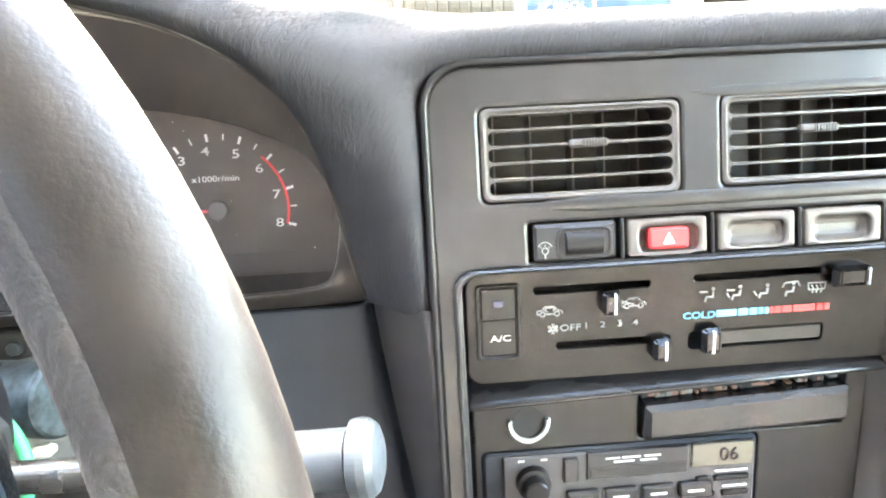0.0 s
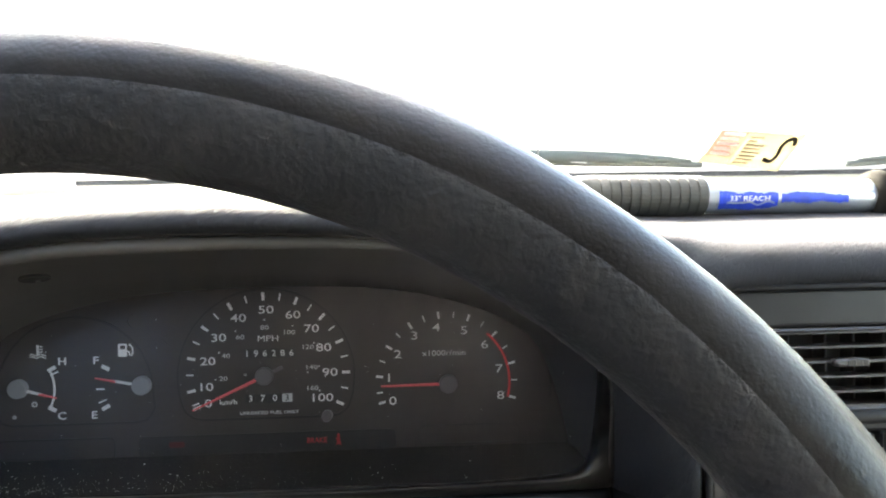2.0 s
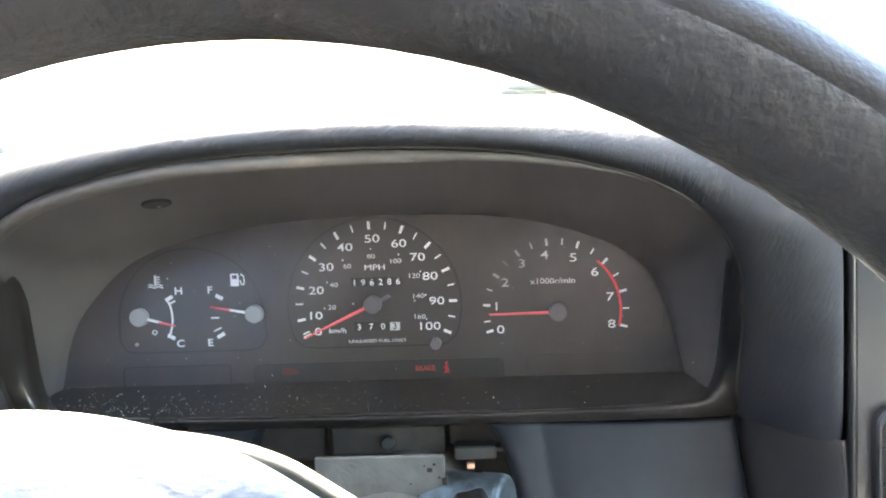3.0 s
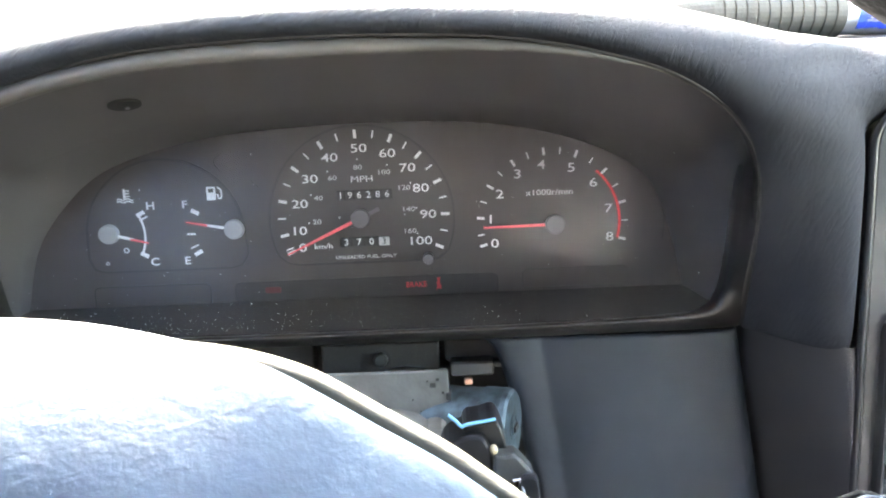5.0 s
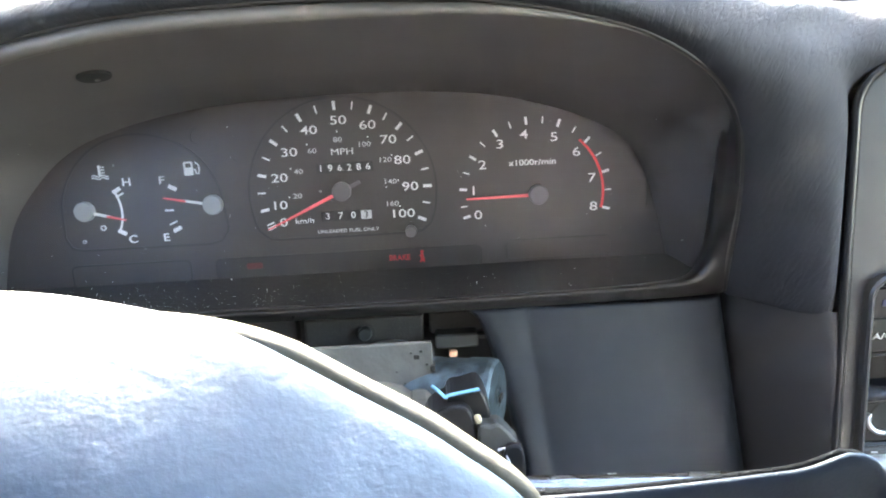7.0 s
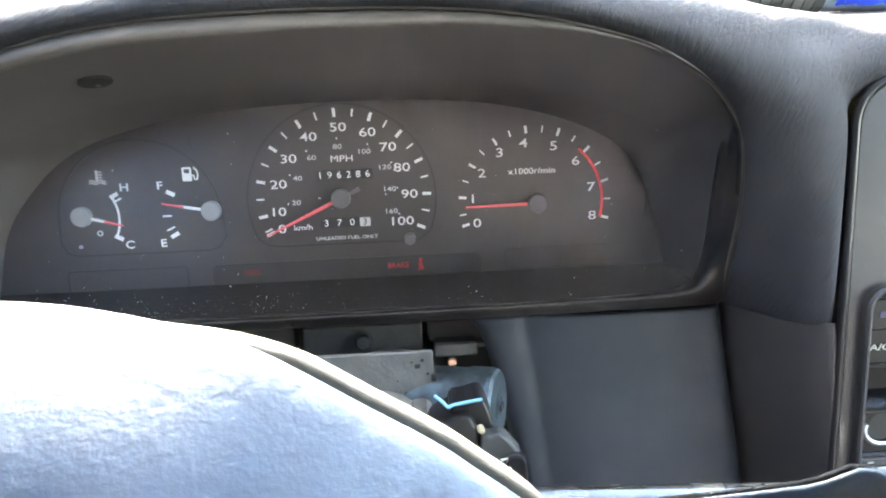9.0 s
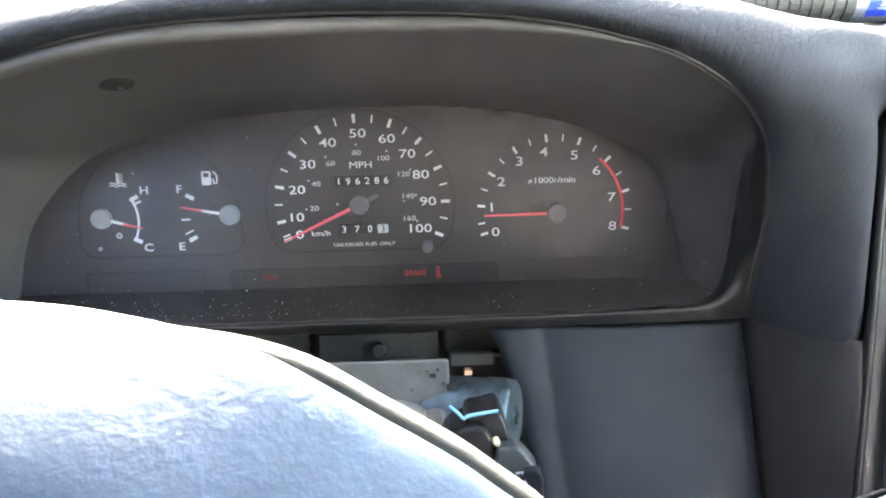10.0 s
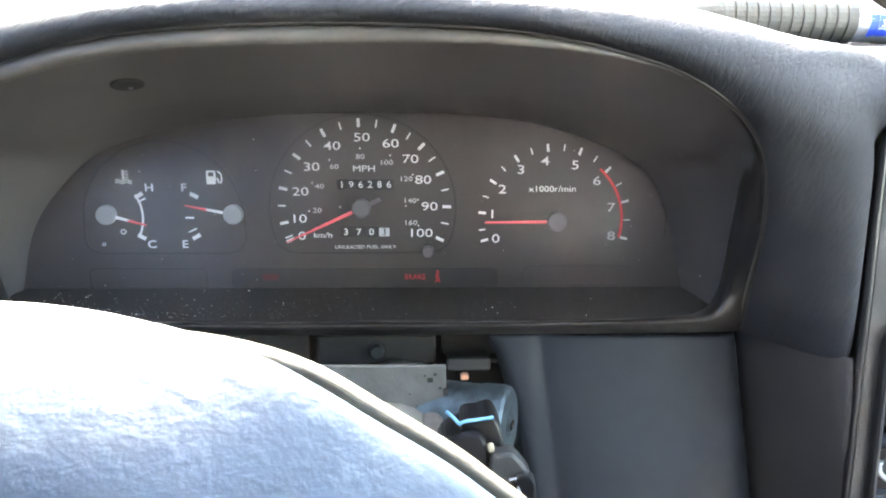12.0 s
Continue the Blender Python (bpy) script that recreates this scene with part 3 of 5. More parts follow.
# hole in the hood lining: a solid dark disc whose colour gives the shade
bm = new_bm()
HOLE, HN = Vector((-0.853, -0.878, 0.614)), Vector((0.157, -0.188, -0.97))
turned(bm, HOLE + HN * 0.014, HOLE - HN * 0.08, ((0, 0.062), (0.03, 0.066), (1, 0.066)), 32)
part("hole", bm, CAVITY, dashboard, label="dark disc on the hood lining, coloured as the shade of a round hole")
bm = new_bm()
turned(bm, HOLE + HN * 0.013 + Vector((0.0, 0.025, -0.005)), HOLE + HN * 0.019 + Vector((0.0, 0.025, -0.005)), ((0, 0.012), (1, 0.010)), 12)
part("screw", bm, STEEL, dashboard, label="small screw in the hole")

# trim column between dials and centre stack, below the pad
for sgn in (1, -1):
    bm = new_bm()
    rows = []
    for z in (-0.515, -0.545, -0.9, -1.3, -1.7):
        i = 0.02 if z > -0.53 else 0.008 if z > -0.55 else 0.0
        d = (z + 0.55) * -0.16
        rows.append([(1.872 + d + i, -0.50, z), (1.872 + d + i, -0.585, z), (2.0 + d * 0.7, -0.85 + i, z), (2.125 + d * 0.4, -1.085 + i, z), (2.165 + d * 0.2, -1.05 + i, z), (2.19, -0.85, z)])
    if sgn < 0:
        rows = [[mirror(p) for p in r] for r in rows]
    cage(bm, rows)
    part("side_trim", bm, SIDE, dashboard, label="grained side trim below the pad", smooth=True, sub=2)

# knee panels either side of the steering column
for sgn in (1, -1):
    bm = new_bm()
    rows = []
    for z, xl in ((-0.545, 0.595), (-0.552, 0.60), (-0.575, 0.622), (-0.60, 0.650), (-0.64, 0.672), (-0.72, 0.704), (-0.87, 0.745), (-1.10, 0.80), (-1.35, 0.85), (-1.9, 0.93)):
        e = 0.02 if z > -0.55 else 0.0
        xr = 1.866 + (-0.55 - z) * 0.16
        bow = -0.05 * math.sin(min(1, (-0.55 - z)) * 1.57)
        xc = 0.90 + (-0.56 - z) * 0.135
        rows.append([(xl + 0.02, 0.1, z), (xl, -0.50 + e, z), (xl + 0.025, -0.60 + e, z), (xc - 0.10, -0.605 + e + bow * 0.3, z), (xc - 0.045, -0.598 + e + bow * 0.4, z),
                     (xc, -0.582 + e + bow * 0.5, z), (xc + 0.045, -0.60 + e + bow * 0.6, z), (xc + 0.22, -0.62 + e + bow, z), ((xl + 0.45 + xr) / 2, -0.625 + e + bow, z), (xr - 0.08, -0.61 + e + bow, z), (xr - 0.01, -0.59 + e, z), (xr, -0.45, z)])
    if sgn < 0:
        rows = [[mirror(p) for p in r] for r in rows]
    cage(bm, rows)
    part("knee_panel", bm, TRIM, dashboard, label="smooth grey-blue lower panel beside the column", smooth=True, sub=2)

# dark structure behind
bm = new_bm()
box(bm, -2.0, 0.12, -2.2, 2.1, 0.3, 0.75)
part("backing", bm, CAVITY, dashboard)
bm = new_bm()
box(bm, 2.2, -0.35, -3.2, 4.45, -0.2, 0.5)
part("stack_backing", bm, CAVITY, dashboard)
bm = new_bm()
box(bm, 4.62, -0.93, -1.6, 10.3, 0.2, 0.49, 0.06)
part("passenger_panel", bm, TRIM, dashboard, label="grey-blue passenger side panel")
bm = new_bm()
box(bm, -3.9, -0.95, -1.6, -2.1, 0.2, 0.47, 0.06)
part("end_panel", bm, TRIM, dashboard, label="grey-blue panel at the driver's door")

# lower dashboard on the passenger's side
bm = new_bm()
box(bm, 4.56, -0.80, -5.2, 10.3, -0.45, 0.47, 0.03)
box(bm, 4.24, -0.62, -5.2, 4.557, -0.45, -0.4, 0.02)
part("passenger_panel", bm, SIDE, dashboard, label="plain dark lower dashboard panel")

# ---- instrument cluster ----
cluster = thing("instrument_cluster", (0, 0.0, -0.5), "black instrument cluster with white figures and red needles", "instrument cluster")
# plate with an arched top
bm = new_bm()
outline = [(p.x, p.y) for p in curve_points([(x, z, 0) for x, z in list(reversed(face_left[1:])) + face_right], 5)]
front = [bm.verts.new((x, z, 0.0)) for x, z in outline]
back = [bm.verts.new((x, z, -0.1)) for x, z in outline]
bm.faces.new(front)
bridge(bm, front, back)
plate = part("dial_plate", bm, FACE, cluster, DIAL, "matt black dial plate")


def groove(ctrl, w=0.012, closed=True):
    bm = new_bm()
    pts = [(p.x, p.y) for p in (Vector((*c, 0)) for c in ctrl)]
    if closed:
        pts = pts + pts[:1]
    return ribbon(bm, pts, w, 0.0005, 0.004)


def arc(x, y, r, a0, a1, n=28):
    return [(x + r * math.sin(radians(a0 + (a1 - a0) * k / n)), y + r * math.cos(radians(a0 + (a1 - a0) * k / n))) for k in range(n + 1)]


part("outline", groove(arc(0, -0.01, 0.51, -112, 112, 40) + [(0.42, -0.245), (0.36, -0.255), (-0.36, -0.255), (-0.42, -0.245)]), GROOVE, cluster, DIAL)
part("outline", groove(arc(-1.09, -0.08, 0.44, -82, 82, 30) + [(-0.64, -0.18), (-0.68, -0.24), (-0.74, -0.255), (-1.44, -0.255), (-1.50, -0.24), (-1.53, -0.18)]), GROOVE, cluster, DIAL)
part("outline", groove(arc(1.05, -0.08, 0.62, -20, 100, 30), 0.008, False), GROOVE, cluster, DIAL)
for x0, z0, x1, z1 in ((-1.52, -0.465, -0.87, -0.34), (-0.73, -0.46, 0.74, -0.345), (0.88, -0.44, 1.47, -0.33)):
    bm = new_bm()
    slab(bm, x0, z0, x1, z1, 0.0, 0.006, 0.03, 0.004)
    part("lamp_window", bm, WINDOW if x0 == -0.73 else FACE, cluster, DIAL, "dark warning lamp window")
for x0, z0, x1, z1 in ((-1.52, -0.465, -0.87, -0.34), (-0.73, -0.46, 0.74, -0.345), (0.88, -0.44, 1.47, -0.33)):
    part("outline", ribbon(new_bm(), rrect(x0, z0, x1, z1, 0.03, 3) + rrect(x0, z0, x1, z1, 0.03, 3)[:1], 0.009 if x0 < 0 else 0.005, 0.003, 0.0072), GROOVE, cluster, DIAL)

# speedometer
dial = part("speedometer", disc_cap(new_bm(), 0.0, 0.0, 0.0, 0.02, 0.03), CAP_DARK, cluster, DIAL, "speedometer in miles per hour")
MAJOR = (-114.5, -101.6, -77.5, -53.1, -28.5, -3.0, 21.5, 44.2, 66.8, 90.5, 114)
SX, SY = 0.010, 0.003
for k, a in enumerate(MAJOR):
    part("tick", blade(new_bm(), SX, SY, a, 0.428, 0.475, 0.0165, 0.001, 0.005), WHITE, dial, DIAL)
    if k < 10:
        h = -111.8 if k == 0 else (a + MAJOR[k + 1]) / 2
        part("tick", blade(new_bm(), SX, SY, h, 0.430, 0.472, 0.008, 0.001, 0.005), WHITE, dial, DIAL)
SPEED = ((0, -0.337, -0.162), (10, -0.352, -0.067), (20, -0.337, 0.082), (30, -0.273, 0.217), (40, -0.157, 0.329), (50, 0.003, 0.374),
         (60, 0.158, 0.341), (70, 0.264, 0.258), (80, 0.333, 0.145), (90, 0.367, -0.001), (100, 0.316, -0.148))
for n, x, y in SPEED:
    part("figure", lettering(str(n), x, y, 0.003, 0.046, 1.42, 0.0001), WHITE, dial, DIAL)
KMH = ((20, -0.249, -0.020), (40, -0.232, 0.112), (60, -0.149, 0.219), (80, -0.007, 0.272), (100, 0.133, 0.240), (120, 0.239, 0.151), (140, 0.259, 0.032), (160, 0.262, -0.090))
for n, x, y in KMH:
    part("small_figure", lettering(str(n), x, y, 0.003, 0.026, 1.35, 0.0003), INK, dial, DIAL)
    bm = new_bm()
    r = math.hypot(x, y)
    q = (r + 0.045) / r
    slab(bm, x * q - 0.004, y * q - 0.004, x * q + 0.004, y * q + 0.004, 0.0, 0.004, 0.003, 0.001, 2)
    part("dot", bm, WHITE, dial, DIAL)
part("lettering", lettering("MPH", 0.012, 0.207, 0.003, 0.034, 1.3, -0.0001), WHITE, dial, DIAL)
part("lettering", lettering("km/h", -0.222, -0.158, 0.003, 0.028, 1.3, 0.0), WHITE, dial, DIAL)
part("lettering", lettering("UNLEADED FUEL ONLY", 0.012, -0.224, 0.003, 0.018, 1.25, 0.0003), INK, dial, DIAL)


def counter(x0, x1, y0, y1, digits, label):
    bm = new_bm()
    slab(bm, x0, y0, x1, y1, 0.0, 0.004, 0.006, 0.002)
    c = part("counter", bm, WINDOW, cluster, DIAL, label)
    n = len(digits)
    for k, ch in enumerate(digits):
        xx = x0 + (x1 - x0) * (k + 0.5) / n
        white = label.startswith("trip") and k == n - 1
        bm = new_bm()
        slab(bm, xx - (x1 - x0) / n * 0.42, y0 + 0.004, xx + (x1 - x0) / n * 0.42, y1 - 0.004, 0.003, 0.008, 0.004, 0.003)
        part("drum", bm, INK if white else WINDOW, c, DIAL)
        part("digit", lettering(ch, xx, (y0 + y1) / 2, 0.009, 0.036, 1.05, 0.0001), BLACK if white else WHITE, c, DIAL)


counter(-0.135, 0.172, 0.093, 0.149, "196286", "odometer with white drum figures")
counter(-0.128, 0.152, -0.168, -0.112, "3703", "trip meter with a white last drum")
part("needle", blade(new_bm(), 0.0, 0.0, -114.5, 0.0, 0.30, 0.02, 0.05, 0.062, 0.013), NEEDLE, cluster, DIAL, "red needle resting at zero")
bm = new_bm()
blade(bm, 0.0, 0.0, -114.5, 0.30, 0.452, 0.013, 0.05, 0.062, 0.007)
part("needle", bm, NEEDLE, cluster, DIAL)
part("tail", blade(new_bm(), 0.0, 0.0, 65.5, 0.0, 0.11, 0.022, 0.05, 0.06), CAP_DARK, cluster, DIAL, "short dark needle tail")
part("needle_cap", disc_cap(disc_cap(new_bm(), 0.0, 0.0, 0.02, 0.06, 0.02), 0.0, 0.0, 0.058, 0.092, 0.051), CAP_DARK, cluster, DIAL, "round dark cap")
part("reset_knob", turned(new_bm(), (0.36, -0.232, 0.0), (0.36, -0.225, 0.16), ((0, 0.012), (0.55, 0.012), (0.56, 0.03), (0.95, 0.03), (1, 0.026)), 24), CAP_DARK, cluster, DIAL, "grey trip reset knob")

# tachometer
TX, TY = 1.053, -0.078
tach = part("tachometer", disc_cap(new_bm(), TX, TY, 0.0, 0.02, 0.03), CAP_DARK, cluster, DIAL, "tachometer with a red zone")
TA = (-106, -83.8, -57.8, -32, -6.2, 19.6, 46, 75, 104.5)
for k, a in enumerate(TA):
    part("tick", blade(new_bm(), TX, TY, a, 0.378, 0.42, 0.014, 0.001, 0.005), WHITE, tach, DIAL)
    if k < 8:
        h = -97.4 if k == 0 else (a + TA[k + 1]) / 2
        part("tick", blade(new_bm(), TX, TY, h, 0.382, 0.418, 0.007, 0.001, 0.005), WHITE, tach, DIAL)
RPM = ((0.732, -0.181), (0.712, -0.045), (0.766, 0.092), (0.866, 0.199), (0.997, 0.245), (1.161, 0.223), (1.281, 0.137), (1.364, -0.009), (1.371, -0.167))
for k, (x, y) in enumerate(RPM):
    part("figure", lettering(str(k), x, y, 0.003, 0.048, 1.4, 0.0001), WHITE, tach, DIAL)
part("lettering", lettering("x1000r/min", 1.04, 0.094, 0.003, 0.032, 1.22, 0.0001), WHITE, tach, DIAL)
part("red_zone", ribbon(new_bm(), arc(TX, TY, 0.372, 41, 105, 40), 0.013, 0.001, 0.006), RED, tach, DIAL, "red line arc")
part("needle", blade(new_bm(), TX, TY, -90.5, 0.0, 0.385, 0.016, 0.05, 0.062, 0.009), NEEDLE, cluster, DIAL, "red needle below one")
part("needle_cap", disc_cap(disc_cap(new_bm(), TX + 0.004, TY + 0.002, 0.02, 0.06, 0.02), TX + 0.004, TY + 0.002, 0.058, 0.092, 0.053), CAP_DARK, cluster, DIAL, "round dark cap")

# temperature and fuel gauges
for hx, tipx, tipy, nm in ((-1.372, -1.158, -0.088, "temperature"), (-0.69, -0.945, 0.018, "fuel")):
    a = math.degrees(math.atan2(tipx - hx, tipy + 0.032))
    ln = math.hypot(tipx - hx, tipy + 0.032)
    part("needle", blade(new_bm(), hx, -0.032, a, 0.0, ln * 0.62, 0.016, 0.07, 0.08, 0.012), WHITE, cluster, DIAL, "needle with a white root")
    part("needle", blade(new_bm(), hx, -0.032, a, ln * 0.55, ln, 0.012, 0.072, 0.083, 0.006), NEEDLE, cluster, DIAL, "red needle tip")
    part("needle_cap", disc_cap(disc_cap(new_bm(), hx, -0.032, 0.0, 0.06, 0.018), hx, -0.032, 0.056, 0.092, 0.053), CAP, cluster, DIAL, "round grey cap")
part("gauge_arc", ribbon(new_bm(), arc(-1.45, -0.05, 0.245, 66, 114, 16), 0.011, 0.001, 0.005), WHITE, cluster, DIAL, "white gauge arc")
for x, y, a, w in ((-1.219, 0.066, 62, 0.022), (-1.205, 0.04, 66, 0.010), (-1.218, -0.164, 118, 0.022), (-0.918, 0.064, 118, 0.022), (-0.918, -0.164, 62, 0.022), (-0.949, -0.058, 90, 0.009), (-0.936, -0.128, 66, 0.008)):
    part("tick", blade(new_bm(), x, y, a, -0.024, 0.024, w, 0.001, 0.005), WHITE, cluster, DIAL)
for ch, x, y in (("H", -1.160, 0.106), ("C", -1.165, -0.207), ("F", -0.972, 0.106), ("E", -0.984, -0.207)):
    part("figure", lettering(ch, x, y, 0.003, 0.042, 1.2, 0.0008), WHITE, cluster, DIAL)
# thermometer symbol
bm = new_bm()
blade(bm, -1.296, 0.15, 0, 0.0, 0.055, 0.012, 0.001, 0.005)
for y in (0.165, 0.18, 0.195):
    blade(bm, -1.296, y, 90, 0.006, 0.028, 0.006, 0.001, 0.005)
for y in (0.148, 0.135):
    ribbon(bm, [(-1.34 + 0.01 * k, y + 0.005 * math.sin(k * 1.3)) for k in range(10)], 0.006, 0.001, 0.005)
part("symbol", bm, WHITE, cluster, DIAL, "coolant temperature symbol")
# fuel pump symbol
bm = new_bm()
frame_ring(bm, (-0.845, 0.125, -0.795, 0.20, 0.006), (-0.835, 0.168, -0.805, 0.19, 0.003), 0.0, 0.005, 0.001, 2)
box(bm, -0.843, 0.128, 0.0, -0.797, 0.166, 0.0045)
ribbon(bm, [(-0.795, 0.155), (-0.783, 0.155), (-0.78, 0.135), (-0.768, 0.132), (-0.762, 0.15), (-0.764, 0.178), (-0.782, 0.197)], 0.007, 0.001, 0.005)
part("symbol", bm, WHITE, cluster, DIAL, "fuel pump symbol")
part("mark", ribbon(new_bm(), arc(-0.75, 0.33, 0.042, 190, 350, 14), 0.007, 0.0005, 0.004), GROOVE, cluster, DIAL)
part("mark", ribbon(new_bm(), [(-0.565, 0.25), (-0.60, 0.22), (-0.56, 0.185)], 0.007, 0.0005, 0.004), GROOVE, cluster, DIAL)
# warning lamps
part("warning_lamp", lettering("BRAKE", 0.284, -0.394, 0.008, 0.030, 0.92, 0.0005), LAMP_RED, cluster, DIAL, "lit red brake warning")
bm = new_bm()
turned(bm, (0.410, -0.366, 0.006), (0.410, -0.366, 0.010), ((0, 0.009), (1, 0.009)), 12)
blade(bm, 0.410, -0.42, 0, 0.0, 0.045, 0.022, 0.006, 0.010, 0.013)
ribbon(bm, [(0.395, -0.385), (0.424, -0.41)], 0.006, 0.006, 0.011)
blade(bm, 0.398, -0.425, 20, 0.0, 0.022, 0.006, 0.006, 0.010)
blade(bm, 0.423, -0.425, -20, 0.0, 0.022, 0.006, 0.006, 0.010)
part("warning_lamp", bm, LAMP_RED, cluster, DIAL, "lit red belt warning")
bm = new_bm()
slab(bm, -0.565, -0.41, -0.475, -0.375, 0.006, 0.009, 0.012, 0.002)
part("warning_lamp", bm, DIM_RED, cluster, DIAL, "unlit dark red lamp")
for x, y, r in ((-0.123, -0.0, 0.006), (0.238, 0.005, 0.005), (-1.318, -0.135, 0.016), (-1.43, -0.205, 0.01)):
    bm = new_bm()
    frame_ring(bm, (x - r, y - r, x + r, y + r, r), (x - r * 0.55, y - r * 0.55, x + r * 0.55, y + r * 0.55, r * 0.55), 0.0, 0.006, 0.001, 3)
    part("pin", bm, INK, cluster, DIAL)

# frame round the lens: a rounded lip along the bottom, turning up the sides to the hood
INNER = ((0.05, -0.70, -0.462), (0.6, -0.70, -0.461), (1.25, -0.70, -0.452), (1.50, -0.70, -0.445), (1.60, -0.70, -0.438), (1.657, -0.70, -0.425), (1.697, -0.70, -0.400), (1.724, -0.70, -0.352),
         (1.745, -0.70, -0.27), (1.763, -0.70, -0.138), (1.777, -0.70, 0.0), (1.786, -0.71, 0.16), (1.778, -0.74, 0.29), (1.73, -0.82, 0.40), (1.58, -1.02, 0.50), (1.32, -1.25, 0.597))
OUTER = ((0.05, -0.62, -0.540), (0.6, -0.62, -0.539), (1.25, -0.62, -0.537), (1.56, -0.62, -0.535), (1.72, -0.615, -0.533), (1.80, -0.612, -0.530), (1.846, -0.613, -0.522), (1.838, -0.66, -0.44),
         (1.818, -0.745, -0.31), (1.795, -0.842, -0.16), (1.764, -0.950, 0.02), (1.722, -1.05, 0.17), (1.680, -1.12, 0.29), (1.560, -1.215, 0.442), (1.427, -1.277, 0.540), (1.242, -1.333, 0.630))
rows = []
fine_in, fine_out = curve_points([Vector(p) for p in INNER], 5), curve_points([Vector(p) for p in OUTER], 5)
for k, (p, q) in enumerate(zip(fine_in, fine_out)):
    across = q - p
    along = fine_in[min(k + 1, len(fine_in) - 1)] - fine_in[max(k - 1, 0)]
    away = Vector((along.z, 0, -along.x)).normalized()
    rows.append([p + away * s + across * f + Vector((0, d, 0)) for s, f, d in ((0.035, 0, 0.17), (0.012, 0, 0.10), (0.002, 0, 0.045), (0.0, 0.0, 0.012), (0.004, 0.04, -0.010), (0, 0.16, -0.018), (0, 0.5, -0.014), (0, 0.92, -0.004), (0, 1.0, 0.004), (0.004, 1.0, 0.08))])
cage(bm := new_bm(), [[mirror(p) for p in r] for r in reversed(rows[1:])] + rows)
part("lens_frame", bm, APRON, cluster, label="black frame with rounded lower corners", smooth=True)
bm = new_bm()
box(bm, -1.88, -0.66, -0.475, 1.78, -0.0, -0.455)
part("ledge", bm, DUSTY, cluster, label="dusty ledge below the dials")
# clear cover over the dials, leaning away at its top
def on_lens(x, z):
    return (x, -0.668 + 0.18 * (z + 0.452), z)


bm = new_bm()
rim_pts = [(x, z - 0.006) for x, _, z in INNER[1:4]] + [(x + 0.02, z - 0.008) for x, _, z in INNER[4:12]] + [(1.72, 0.31), (1.52, 0.40), (1.33, 0.47), (1.15, 0.53), (0.9, 0.60), (0.6, 0.64)]
pane_outline = rim_pts + [(0.1 - x, z) for x, z in reversed(rim_pts)]
bm.faces.new([bm.verts.new(on_lens(x, z)) for x, z in pane_outline])
lens = part("lens", bm, LENS, cluster, label="thin clear plastic cover with dust on it")

# ---- centre stack ----
stack = thing("centre_stack", (3.3, -0.8, -1.8), "grey-blue centre stack bezel with openings for vents and switches", "bezel")
VENTS = ((2.396, -0.085, 3.266, 0.320), (3.441, -0.07, 4.32, 0.327))
RECESS = (2.285, -2.15, 4.43, -0.362, 0.09)
bm = new_bm()
holed(bm, (2.175, -2.3, 4.52, 0.485, 0.17), [(0.972 * a + 0.0578, 0.972 * b + 0.0018, 0.972 * c + 0.0578, 0.972 * d + 0.0018, 0.034) for a, b, c, d in VENTS] + [(2.572, -0.340, 4.112, -0.170, 0.012), RECESS], -0.25, 0.0, 0.016, 7)
part("bezel", bm, BEZEL, stack, BEZ, "smooth grey-blue plastic bezel")
bm = new_bm()
frame_ring(bm, (2.245, -2.19, 4.47, -0.352, 0.10), (2.272, -2.16, 4.44, -0.372, 0.09), -0.02, 0.045, 0.010, 8)
part("recess_rim", bm, BEZEL, stack, BEZ, "raised rounded rim round the control recess")
bm = new_bm()
pts = [Vector((x, y, 0.0)) for x, y in rrect(2.165, -2.3, 4.53, 0.495, 0.18, 8)]
swept(bm, pts[:], 0.018, 8)
part("edge_bead", bm, BLACK, stack, BEZ, "dark gap round the bezel", smooth=True)
for x0, x1, yr, r in ((2.44, 4.46, -0.103, 0.017), (3.20, 4.46, 0.332, 0.013)):
    bm = new_bm()
    rows = []
    for k in range(25):
        f = k / 24
        s = r * min(1.0, f * 5 + 0.05)
        rows.append([bm.verts.new((x0 + (x1 - x0) * f, yr + 1.9 * s * math.cos(math.pi * j / 8), 0.001 + 0.8 * s * math.sin(math.pi * j / 8) - 0.004)) for j in range(9)])
    for a, b in zip(rows, rows[1:]):
        bridge(bm, a, b, False)
    part("ridge", bm, BEZEL, stack, BEZ, "rounded ridge along the vents", smooth=True)
bm = new_bm()
box(bm, 2.605, -0.37, -0.24, 4.195, -0.187, -0.12)
part("switch_backing", bm, BLACK, stack, SWITCH)


